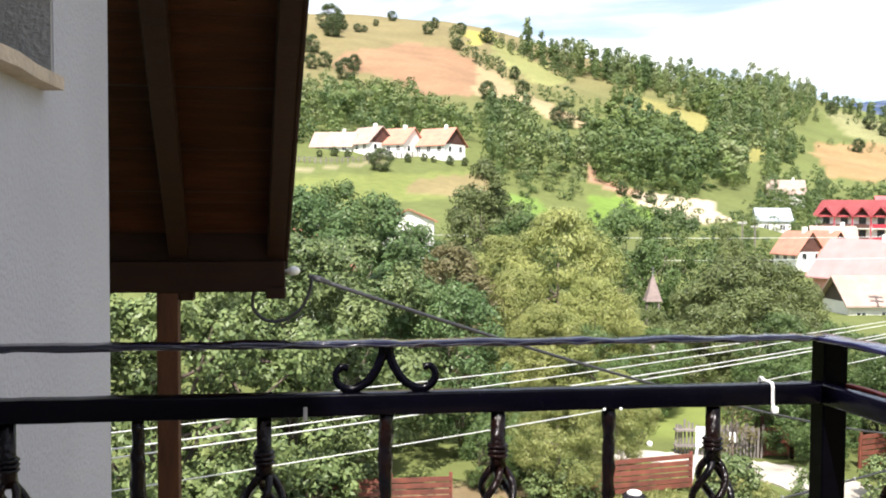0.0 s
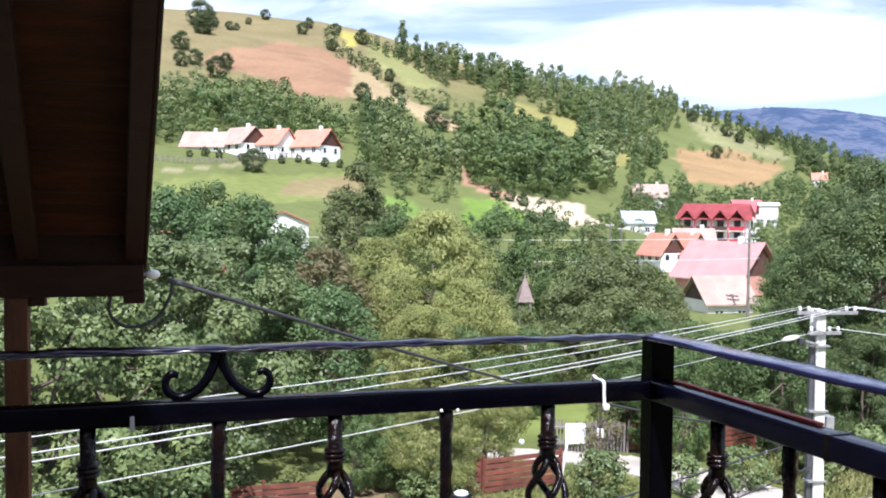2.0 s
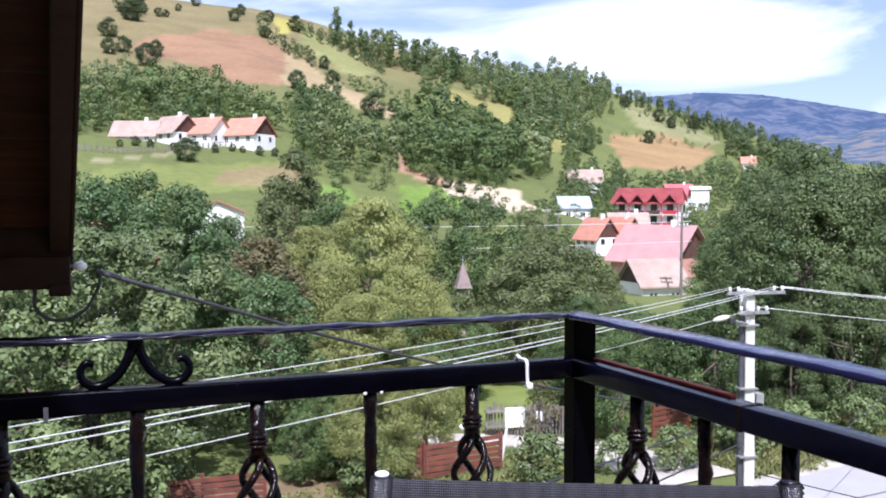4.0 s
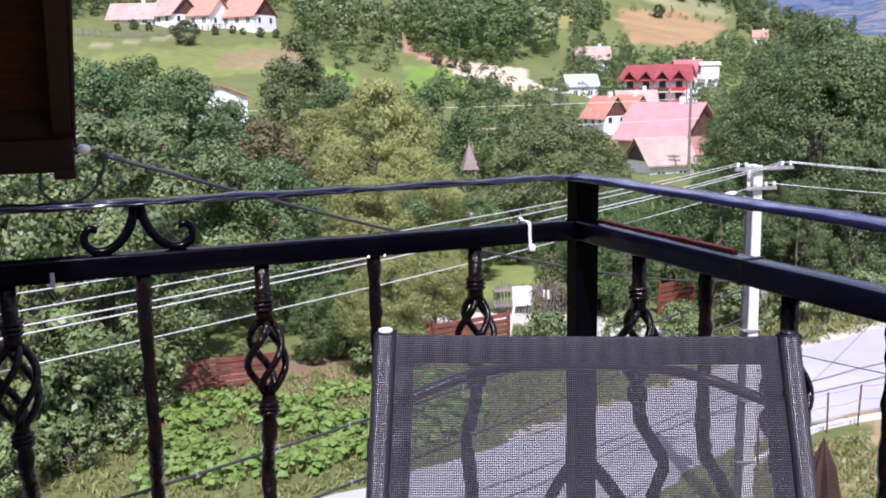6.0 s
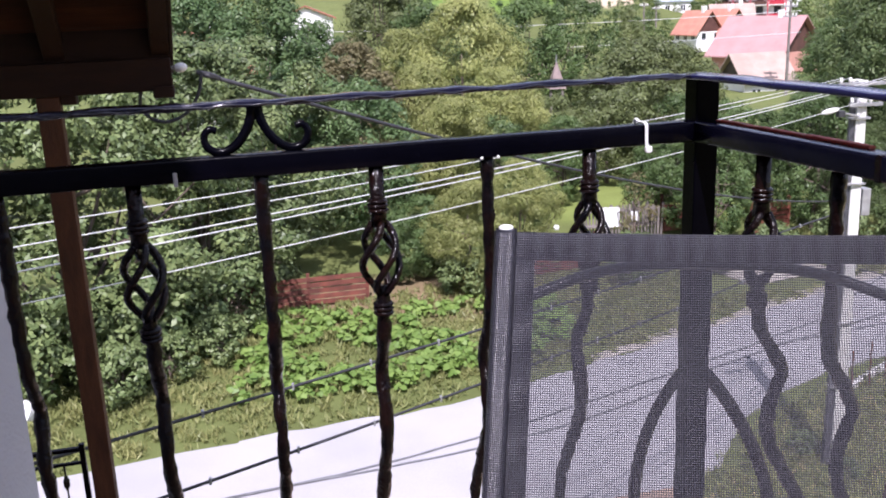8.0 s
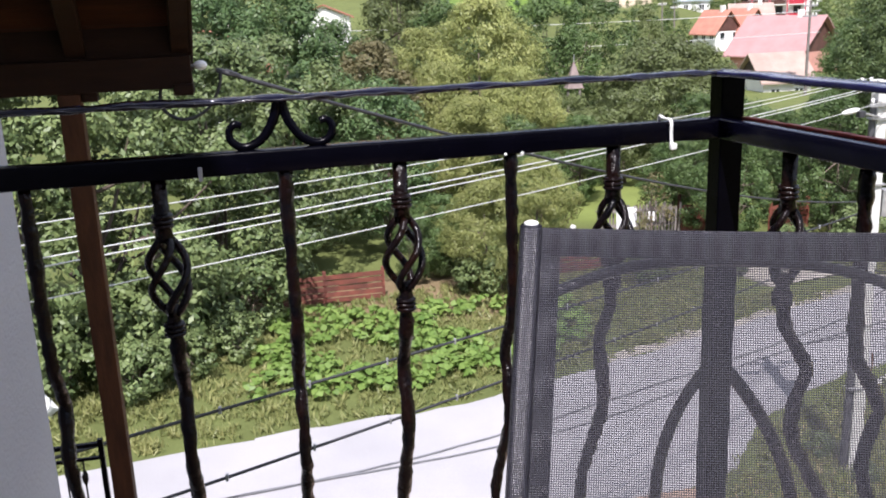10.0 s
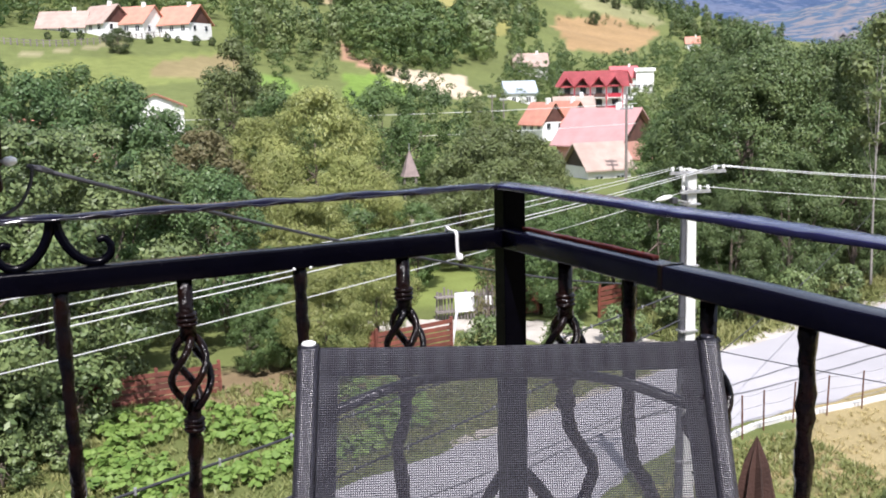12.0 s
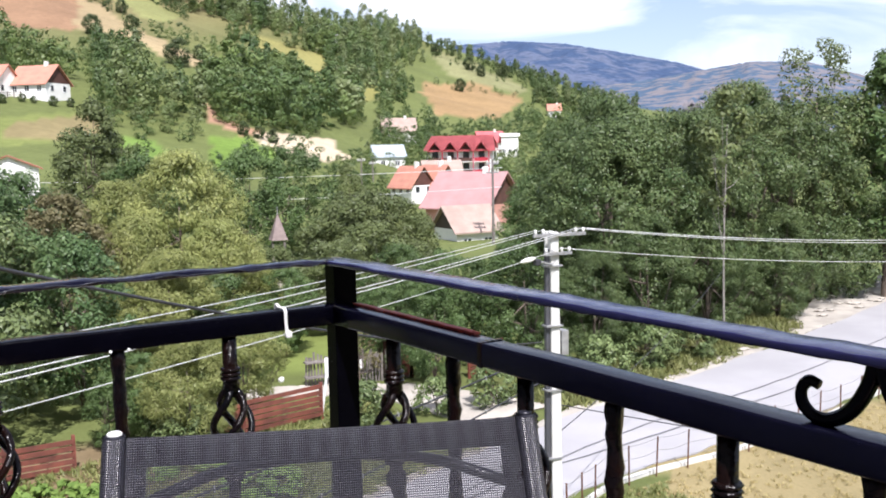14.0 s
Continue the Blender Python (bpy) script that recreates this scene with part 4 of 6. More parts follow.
wood("hedge_row", ((15.6, -42), (18.3, -42), (18.5, -20), (17.6, -14), (15.6, -24)), 4.2, 0.1, (3, 5), 18, "bushes below the sandy bank")
wood("hedge_row", ((18.2, -54), (20.8, -54), (20.8, -40), (18.2, -40)), 4.0, 0.1, (3, 4.5), 19, "low garden bushes")
wood("hedge_row", ((22.2, -62), (26.6, -62), (26.6, -50), (22.2, -50)), 4.0, 0.1, (2.5, 4), 20, "low bushes in front of the guesthouse")


# ---- balcony ----
RV, RU = 1.25, 0.757  # rail lines: front (v) and side (u), in the house's own frame
PU, PV = 0.7585, 1.256  # corner post
floor_bm = box(-0.53, 0.92, -4.0, 1.42, -0.16, 0.0, 0.004)
for vt in floor_bm.verts:
    if vt.co.x > 0.5 and vt.co.y < 0:
        vt.co.x += 0.44
solid("balcony_floor", floor_bm, FLOORING, "tiled balcony floor slab", "floor", "structure", HF)

# house wall beside the balcony, with a window opening through it
WV0, WV1, WZ0, WZ1 = 1.10, 2.065, 1.562, 2.75
wall_bm = bmesh.new()
rims = []
for u in (-0.83, -0.53):
    rims.append([[wall_bm.verts.new((u, v, z)) for v, z in ring] for ring in (((-4.0, -8.2), (2.6, -8.2), (2.6, 3.7), (-4.0, 3.7)), ((WV0, WZ0 - 0.02), (WV1, WZ0 - 0.02), (WV1, WZ1), (WV0, WZ1)))])
for k in range(4):
    n_ = (k + 1) % 4
    for outer, inner in rims:
        wall_bm.faces.new((outer[k], outer[n_], inner[n_], inner[k]))
    for ring in (0, 1):
        wall_bm.faces.new((rims[0][ring][k], rims[0][ring][n_], rims[1][ring][n_], rims[1][ring][k]))
bmesh.ops.recalc_face_normals(wall_bm, faces=wall_bm.faces)
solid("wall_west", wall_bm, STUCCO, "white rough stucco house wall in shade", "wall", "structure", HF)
solid("wall_north", box(-7.0, -0.83, 2.3, 2.6, -8.2, 3.7), STUCCO, "white rough stucco outer wall", "wall", "structure", HF)
solid("wall_south", box(-0.83, 3.0, -4.3, -4.0, -8.2, 3.7), STUCCO, "white rough stucco wall behind the balcony", "wall", "structure", HF)
solid("wall_east", box(-7.0, -6.7, -4.0, 2.3, -8.2, 3.7), STUCCO, "white rough stucco outer wall", "wall", "structure", HF)
window = thing("window_1", (-0.53, (WV0 + WV1) / 2, WZ0), "recessed window with dark frame and bare cement reveal", "window", kind="structure")
rv = box(-0.80, -0.5325, WV1 - 0.012, WV1 + 0.002, WZ0, WZ1)
box(-0.80, -0.5325, WV0 - 0.002, WV0 + 0.012, WZ0, WZ1, bm=rv)
part("reveal", rv, REVEAL, window, "bare grey cement reveal")
sill_bm = bmesh.new()
pts = [(-0.80, 1.02), (-0.49, 1.02), (-0.482, 1.3), (-0.488, 1.52), (-0.48, 1.66), (-0.49, 1.80), (-0.487, 1.975), (-0.53, 1.985), (-0.80, 1.985)]
low = [sill_bm.verts.new((a, b, WZ0 - 0.028)) for a, b in pts]
up_ = [sill_bm.verts.new((a, b, WZ0 - 0.002)) for a, b in pts]
sill_bm.faces.new(low[::-1])
sill_bm.faces.new(up_)
for i in range(len(pts)):
    j = (i + 1) % len(pts)
    sill_bm.faces.new((low[i], low[j], up_[j], up_[i]))
part("window_sill", sill_bm, SILL, window, "rough brown stone sill")
fr = box(-0.80, -0.74, WV0 + 0.012, WV0 + 0.09, WZ0, WZ1, 0.004)
box(-0.80, -0.74, WV1 - 0.09, WV1 - 0.012, WZ0, WZ1, 0.004, fr)
box(-0.80, -0.74, WV0 + 0.09, WV1 - 0.09, WZ0, WZ0 + 0.08, 0.004, fr)
box(-0.80, -0.74, WV0 + 0.09, WV1 - 0.09, WZ1 - 0.08, WZ1, 0.004, fr)
part("window_frame", fr, PVC_DARK, window)
part("pane", box(-0.778, -0.766, WV0 + 0.09, WV1 - 0.09, WZ0 + 0.08, WZ1 - 0.08), DARK_GLASS, window)
solid("ceiling", box(-7.0, -0.53, -4.0, 2.6, 3.7, 3.9), BEAM, "flat boarded roof of the house", "ceiling", "structure", HF)

# ---- wrought-iron railing ----
front = thing("railing", (0.15, RV, 0), "black wrought-iron balcony railing with twisted basket balusters", "railing")
HINGE = Matrix.Translation((RU, 1.17, 0))  # the side railing runs outward by a few degrees from the corner
SWING = HF @ HINGE @ Matrix.Rotation(radians(4.86), 4, "Z") @ HINGE.inverted()
side = thing("railing", (RU, 0.2, 0), "black wrought-iron side railing with patches of red primer", "railing", turn=SWING)


def waved_bar(p, q, a, b, seed, wave=0.0012, n=60):
    """A flat bar with slightly hammered edges: a wide, b high."""
    p, q = Vector(p), Vector(q)
    d = (q - p).normalized()
    s = d.cross(Vector((0, 0, 1)))
    g = random.Random(seed)
    bm, rings = bmesh.new(), []
    for i in range(n + 1):
        c = p.lerp(q, i / n)
        k = [g.uniform(-wave, wave) for _ in range(4)]
        c = c + Vector((0, 0, math.sin(i * 0.9 + seed) * wave * 0.5))
        e = min(min(a, b) * 0.3, 0.0035)
        ring = []
        for cx, cy, start in ((a / 2 - e, b / 2 - e, 0), (-a / 2 + e, b / 2 - e, 90), (-a / 2 + e, -b / 2 + e, 180), (a / 2 - e, -b / 2 + e, 270)):
            for w in (0, 30, 60, 90):
                ang = radians(start + w)
                ring.append((cx + (e + k[0]) * math.cos(ang), cy + (e + k[1]) * math.sin(ang)))
        rings.append([bm.verts.new(c + s * u + Vector((0, 0, w))) for u, w in ring])
    m = len(rings[0])
    for r, t in zip(rings, rings[1:]):
        for j in range(m):
            bm.faces.new((r[j], r[(j + 1) % m], t[(j + 1) % m], t[j])).smooth = True
    bm.faces.new(rings[0])
    bm.faces.new(rings[-1][::-1])
    bmesh.ops.recalc_face_normals(bm, faces=bm.faces)
    return bm


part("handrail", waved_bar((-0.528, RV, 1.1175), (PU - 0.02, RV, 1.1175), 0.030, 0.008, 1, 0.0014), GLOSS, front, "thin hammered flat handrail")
g = random.Random(12)
# added bead, there only to draw the wavy sun glint on the edge
bead = [(-0.52 + 0.0125 * i, RV - 0.0148 + g.uniform(-0.0006, 0.0006), 1.1165 + 0.0016 * math.sin(i * 1.3) * math.sin(i * 0.37) + g.uniform(-0.0006, 0.0006)) for i in range(100)]
part("glint_bead", sweep(smooth_path(bead, 2), 0.0019, 6), BEAD, front, "thin glossy bead added to draw the glint along the handrail edge", smooth=True)
part("lower_rail", waved_bar((-0.528, RV, 1.0365), (PU - 0.015, RV, 1.0365), 0.03, 0.030, 2, 0.0004), BLACK, front)
part("bottom_rail", waved_bar((-0.528, RV, 0.09), (PU - 0.015, RV, 0.09), 0.03, 0.030, 3, 0.0004), BLACK, front)
part("corner_post", box(PU - 0.0185, PU + 0.0185, PV - 0.0165, PV + 0.0185, 0.0, 1.1105, 0.002), POST_BLACK, front, "square black steel corner post")
part("handrail", waved_bar((RU - 0.003, PV + 0.02, 1.1165), (RU - 0.003, -3.9, 1.1165), 0.042, 0.008, 4, 0.0009, 190), SKY_SHEEN_GLOSS, side, "flat handrail with its blue sky sheen painted in")
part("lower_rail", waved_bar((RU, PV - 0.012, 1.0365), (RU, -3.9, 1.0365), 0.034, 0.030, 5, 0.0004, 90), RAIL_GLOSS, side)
part("bottom_rail", waved_bar((RU, PV - 0.026, 0.09), (RU, -3.9, 0.09), 0.03, 0.030, 6, 0.0004, 90), BLACK, side)
part("primer_strip", waved_bar((RU + 0.0115, PV - 0.04, 1.0528), (RU + 0.0115, 0.92, 1.0528), 0.011, 0.004, 7, 0.0006, 20), RED_PRIMER, side, "strip of bare red primer along the rail edge")
part("weld_drip", box(-0.006, -0.0005, RV - 0.0175, RV - 0.0152, 1.017, 1.036, 0.001), STEEL, front, "pale drip on the weld of the rail")
part("weld_joint", box(RU - 0.0178, RU + 0.0178, 0.876, 0.884, 1.0208, 1.0522, 0.001), HAMMERED, side)

# belly of the balusters: height against outward reach
BELLY_Z = (0.09, 0.16, 0.25, 0.35, 0.44, 0.52, 0.58, 0.62, 0.66, 0.70, 0.735, 0.775, 0.82)
BELLY_O = (0.0, 0.06, 0.115, 0.135, 0.118, 0.073, 0.038, 0.027, 0.034, 0.052, 0.032, 0.006, 0.0)
TOPZ = 1.021


def bend(z):
    return interp(z, BELLY_Z, BELLY_O)


def stem(at, out, z0, z1, rad, seed, rough=0.0, sides=6, twist=0.0):
    g = random.Random(seed)
    n = max(3, int((z1 - z0) / 0.012))
    pts, rr = [], []
    for i in range(n + 1):
        z = z0 + (z1 - z0) * i / n
        p = Vector((at[0], at[1], z)) + Vector(out) * bend(z)
        pts.append(p + Vector((g.uniform(-rough, rough), g.uniform(-rough, rough), 0)))
        rr.append(rad * (1 + (g.uniform(-0.16, 0.16) if rough else 0)))
    return sweep(pts, rr, sides, spin=twist)


def baluster(rail, at, out, basket, seed):
    """A plain wavy bar, or one with a twisted basket between two collars."""
    if not basket:
        return part("baluster", stem(at, out, 0.09, TOPZ, 0.0095, seed, 0.0011, 6, 0.05), HAMMERED, rail, "hammered wavy iron bar", smooth=True)
    body = part("baluster", stem(at, out, 0.09, 0.850, 0.0105, seed, 0.0008, 8), HAMMERED, rail, "iron baluster with a twisted basket", smooth=True)
    part("neck", sweep([(at[0], at[1], 0.938), (at[0], at[1], 0.965), (at[0], at[1], TOPZ)], [0.013, 0.0105, 0.0105], 8), HAMMERED, body, smooth=True)
    for zc in (0.966, 0.816):
        ring = bmesh.new()
        for dz in (-0.0065, 0.0, 0.0065):
            sweep([(at[0], at[1], zc + dz - 0.0035), (at[0], at[1], zc + dz), (at[0], at[1], zc + dz + 0.0035)], [0.0125, 0.0155, 0.0125], 10, ring)
        part("collar", ring, HAMMERED, body, smooth=True)
    for k in range(4):
        pts = []
        for i in range(19):
            t = i / 18
            r = 0.005 + 0.0225 * math.sin(math.pi * t) ** 0.75
            w = math.pi / 2 * k + seed + 2.9 * t
            pts.append((at[0] + r * math.cos(w), at[1] + r * math.sin(w), 0.838 + 0.106 * t))
        part("basket_rod", sweep(pts, 0.0055, 6), HAMMERED, body, smooth=True)
    return body


FRONT_U = (-0.54 + 0.002, -0.383, -0.221, -0.058, 0.105, 0.261, 0.421, 0.576)
for i, u in enumerate(FRONT_U[1:]):
    baluster(front, (u, RV), (0, 1, 0), i % 2 == 0, i * 1.3)
SIDE_V = [1.097 - 0.1408 * i for i in range(36)]
for i, v in enumerate(SIDE_V):
    baluster(side, (RU, v), (1, 0, 0), i % 2 == 0, 20 + i * 1.1)
# curved corner bars that swell out with the belly
for out in (Vector((1.05, -0.25, 0)), Vector((-0.25, 1.05, 0))):
    pts = []
    for i in range(30):
        z = 0.09 + 0.57 * i / 29
        pts.append(Vector((PU, PV, z)) + out * (0.13 * math.sin(math.pi * min(1.0, (z - 0.02) / 0.64)) ** 0.8))
    part("corner_scroll", sweep(pts, 0.011, 6), HAMMERED, front, "curved iron bar welded to the corner post", smooth=True)


for u in (0.409, 0.433):
    dot = bmesh.new()
    bmesh.ops.create_icosphere(dot, subdivisions=1, radius=0.0026, matrix=Matrix.Translation((u, RV - 0.0145, 1.0225)))
    part("weld_spot", dot, CAP, front, "small pale weld spot")


def scroll_pair(rail, centre, along):
    """Two mirrored C-scrolls meeting under the handrail."""
    o, a = Vector(centre), Vector(along)
    for sgn in (-1, 1):
        prof = ((0.003, 1.113), (0.006, 1.098), (0.014, 1.080), (0.026, 1.065), (0.042, 1.056), (0.056, 1.057), (0.066, 1.066), (0.067, 1.078), (0.060, 1.086), (0.051, 1.084))
        pts = smooth_path([o + a * (sgn * s) + Vector((0, 0, z)) for s, z in prof], 5)
        k = len(pts)
        part("scroll", sweep(pts, [0.0075 * (1 - 0.35 * i / k) for i in range(k)], 6), BLACK, rail, "curled iron scroll", smooth=True)


scroll_pair(front, (0.105, RV, 0), (1, 0, 0))
scroll_pair(side, (RU, 0.393, 0), (0, 1, 0))
scroll_pair(side, (RU, -0.452, 0), (0, 1, 0))
# white cable tie knotted round the front rail
tie = thing("cable_tie", (0.656, RV, 1.02), "white plastic tie knotted round the rail", "cable tie")
loop = smooth_path([(0.656, RV + 0.0185, 1.03), (0.656, RV + 0.018, 1.056), (0.654, RV, 1.0555), (0.656, RV - 0.0182, 1.054), (0.657, RV - 0.0185, 1.035), (0.658, RV - 0.0185, 1.022), (0.660, RV - 0.021, 1.016)], 5)
part("band", sweep(loop, 0.0022, 6, flat=(1.3, 0.6)), CAP, tie, smooth=True)
part("knot", box(0.654, 0.664, RV - 0.0255, RV - 0.017, 1.012, 1.022, 0.003), CAP, tie)

# ---- sling chair ----
chair = thing("chair", (0.55, 0.72, 0), "dark sling chair with a see-through woven back", "chair")
TL, TR = Vector((0.357, 0.970, 0.989)), Vector((0.782, 0.812, 0.980))  # top of the back
across = (TR - TL).normalized()
ahead_ = Vector((-across.y, across.x, 0)) * -1  # towards the sitter's front
lean = 0.30


def back_point(s, d):
    """s from 0 to 1 across, d metres down the back; the back widens a little downwards."""
    p = TL.lerp(TR, s) + across * ((s - 0.5) * 0.12 * d)
    return p + Vector((0, 0, -d)) + ahead_ * (lean * d)


def cloth(rows, cols, grid):
    bm = bmesh.new()
    uv = bm.loops.layers.uv.new("weave")
    vs = [[bm.verts.new(grid(i / cols, k / rows)[0]) for i in range(cols + 1)] for k in range(rows + 1)]
    tx = {}
    for k in range(rows + 1):
        for i in range(cols + 1):
            tx[vs[k][i]] = grid(i / cols, k / rows)[1]
    for k in range(rows):
        for i in range(cols):
            f = bm.faces.new((vs[k][i], vs[k][i + 1], vs[k + 1][i + 1], vs[k + 1][i]))
            for lp in f.loops:
                lp[uv].uv = tx[lp.vert]
    return bm


W_ = (TR - TL).length
sag = lambda s: -0.010 * math.sin(math.pi * s)
part("back_sling", cloth(16, 14, lambda s, t: (back_point(s, 0.006 + t * 0.56) + ahead_ * (sag(s) * (0.3 + t)) + Vector((0, 0, -0.002 * math.sin(math.pi * s) * (1 - t))), (s * W_, t * 0.56))), FABRIC, chair, "woven grey sling you can see through", smooth=True)
part("back_hem", cloth(2, 14, lambda s, t: (back_point(s, 0.006 + t * 0.030) + ahead_ * (sag(s) * 0.3 - 0.0025) + Vector((0, 0, -0.002 * math.sin(math.pi * s))), (s * W_ + 0.0007, t * 0.030 + 0.0011))), LINED, chair, "doubled hem along the top", smooth=True)
for s0, s1 in ((0.0, 0.075), (0.925, 1.0)):
    part("side_hem", cloth(16, 2, lambda s, t: (back_point(s0 + (s1 - s0) * s, 0.006 + t * 0.56) - ahead_ * 0.003 + ahead_ * (sag(s0 + (s1 - s0) * s) * (0.3 + t)), ((s0 + (s1 - s0) * s) * W_ + 0.0009, t * 0.56 + 0.0012))), LINED, chair, "doubled side hem", smooth=True)
for s in (0.0, 1.0):
    line = [back_point(s, d) for d in (0.004, 0.1, 0.2, 0.3, 0.4, 0.5, 0.58)]
    line += [line[-1] + ahead_ * 0.2 + Vector((0, 0, -0.02)), line[-1] + ahead_ * 0.42 + Vector((0, 0, 0.01))]
    part("side_tube", sweep(smooth_path(line, 4), 0.0105, 10), TUBE, chair, smooth=True)
    sleeve = bmesh.new()
    suv = sleeve.loops.layers.uv.new("weave")
    rings = []
    for i in range(24):
        c = back_point(s, 0.003 + 0.56 * i / 23)
        ring = []
        for k in range(10):
            w = 2 * math.pi * k / 10
            ring.append((sleeve.verts.new(c + across * (0.0125 * math.cos(w)) + ahead_ * (0.0125 * math.sin(w))), (k * 0.0085, i * 0.024)))
        rings.append(ring)
    for r, q in zip(rings, rings[1:]):
        for k in range(10):
            f = sleeve.faces.new((r[k][0], r[(k + 1) % 10][0], q[(k + 1) % 10][0], q[k][0]))
            us = (r[k][1], ((k + 1) * 0.0085, r[k][1][1]), ((k + 1) * 0.0085, q[k][1][1]), q[k][1])
            for lp, c in zip(f.loops, us):
                lp[suv].uv = c
    part("sleeve", sleeve, SLEEVE, chair, "sling sleeve round the tube", smooth=True)
    cap = bmesh.new()
    bmesh.ops.create_uvsphere(cap, u_segments=12, v_segments=8, radius=0.0085, matrix=Matrix.Translation(back_point(s, 0.001)) @ Matrix.Diagonal((1, 1, 0.42, 1)))
    part("end_cap", cap, CAP if s == 0 else TUBE, chair, "white plastic end cap" if s == 0 else "", smooth=True)
arch = smooth_path([back_point(0.02, 0.085) - ahead_ * 0.012, back_point(0.25, 0.055) - ahead_ * 0.035, back_point(0.5, 0.048) - ahead_ * 0.042, back_point(0.75, 0.055) - ahead_ * 0.035, back_point(0.98, 0.085) - ahead_ * 0.012], 8)
part("back_brace", sweep(arch, 0.0065, 8), TUBE, chair, "bowed cross tube behind the back", smooth=True)
seat0, seat1 = back_point(0, 0.58), back_point(1, 0.58)
part("seat_sling", cloth(8, 8, lambda s, t: (seat0.lerp(seat1, s) + ahead_ * (0.42 * t) + Vector((0, 0, -0.02 * math.sin(math.pi * t))), (s * W_, t * 0.42))), FABRIC, chair, smooth=True)
for s in (0.0, 1.0):
    e = seat0.lerp(seat1, s)
    for fwd, tip in ((0.05, -0.06), (0.40, 0.03)):
        b0 = e + ahead_ * fwd
        part("leg", sweep([b0, Vector((b0.x, b0.y, 0.0)) + ahead_ * tip], 0.0115, 8), TUBE, chair, smooth=True)
lower_brace = smooth_path([back_point(0.12, 0.50) - ahead_ * 0.012, back_point(0.2, 0.425) - ahead_ * 0.03, back_point(0.3, 0.39) - ahead_ * 0.035, back_point(0.42, 0.425) - ahead_ * 0.03, back_point(0.5, 0.50) - ahead_ * 0.012], 6)
part("loop_brace", sweep(lower_brace, 0.006, 6), TUBE, chair, "small bowed tube low on the back", smooth=True)


# ---- porch roof of the house, beyond the wall ----
BV = 5.6  # line of its outer beam
SL = 0.69  # fall of the roof
SK = 0.072  # the rafters run slightly askew
porch = thing("porch_roof", (-0.8, BV, 0.80), "dark stained wooden porch roof with boarded underside", "porch roof")
part("outer_beam", box(-3.4, -0.135, BV - 0.07, BV + 0.07, 0.805, 0.985, 0.006), BEAM, porch, "heavy stained beam")


def under(v):
    return 1.0 + SL * (BV - v)


def rafter(u, wide, high, v0, v1):
    bm = bmesh.new()
    ring = []
    for v in (v0, v1):
        du = SK * (BV - v)
        for a in (-wide / 2, wide / 2):
            for b in (-0.02, high):
                ring.append(bm.verts.new((u + du + a, v, under(v) + b)))
    a = ring
    for q in ((0, 1, 3, 2), (4, 6, 7, 5), (0, 4, 5, 1), (2, 3, 7, 6), (0, 2, 6, 4), (1, 5, 7, 3)):
        bm.faces.new([a[k] for k in q])
    bmesh.ops.recalc_face_normals(bm, faces=bm.faces)
    bmesh.ops.bevel(bm, geom=list(bm.edges), offset=0.006, segments=1, affect="EDGES")
    return bm


for u, w in ((-0.19, 0.10), (-0.75, 0.11), (-1.32, 0.11), (-1.9, 0.11), (-2.5, 0.11)):
    part("rafter", rafter(u, w, 0.13, BV + 0.12, 1.2), BEAM, porch)
part("verge_board", rafter(-0.128, 0.022, 0.22, BV + 0.14, 1.2), BEAM, porch, "narrow edge board")
g = random.Random(4)
step, v = 0.078, BV + 0.1
while v > 1.3:
    bm = bmesh.new()
    z, d = under(v - step / 2) + 0.13 + g.uniform(-0.004, 0.004), SK * (BV - v)
    for a, b in ((-3.4, 0), (-0.135, 0), (-0.135, 1), (-3.4, 1)):
        vv = v - (step - 0.009) * b
        bm.verts.new((a + d, vv, z + SL * (step / 2 - step * (1 - b)) * 1.0))
    bm.verts.ensure_lookup_table()
    bm.faces.new(bm.verts[:])
    bmesh.ops.solidify(bm, geom=bm.faces[:], thickness=0.02)
    part("plank", bm, WOOD, porch)
    v -= step
sheet = bmesh.new()
q = [sheet.verts.new((a + SK * (BV - vv), vv, under(vv) + 0.17)) for a, vv in ((-3.45, BV + 0.2), (-0.11, BV + 0.2), (-0.11, 1.2), (-3.45, 1.2))]
sheet.faces.new(q)
bmesh.ops.solidify(sheet, geom=sheet.faces[:], thickness=-0.04)
part("roofing", sheet, ROOF_BROWN, porch, "brown roof sheet")
part("beam_end", box(-0.245, -0.13, BV - 0.09, BV + 0.05, 0.765, 0.83, 0.01), BEAM, porch, "notched beam end")
part("beam_bracket", box(-0.745, -0.66, BV - 0.05, BV + 0.05, 0.755, 0.81, 0.008), BEAM, porch)
post = thing("porch_post", (-0.81, BV, -2.4), "square brown wooden post under the porch beam", "post")
part("shaft", box(-0.87, -0.748, BV - 0.06, BV + 0.06, -2.4, 0.803, 0.008), POST_WOOD, post)
part("foot_plate", box(-0.90, -0.718, BV - 0.09, BV + 0.09, -2.4, -2.38, 0.003), STEEL, post, "grey steel foot plate")
solid("porch_floor", box(-3.4, 3.3, 2.5, BV + 0.15, -2.6, -2.4, 0.01), FLOORING, "lower terrace slab of the house", "floor", "structure", HF)
part("wall_plate", box(-3.4, -0.12, BV - 0.03, BV + 0.09, 0.985, 1.16, 0.006), BEAM, porch)
pier = box(-3.3, -3.0, BV - 0.2, BV + 0.1, -8.2, -2.6)
box(2.2, 2.5, BV - 0.2, BV + 0.1, -8.2, -2.6, bm=pier)
box(-0.53, 0.9, -4.0, -3.7, -8.2, -0.16, bm=pier)
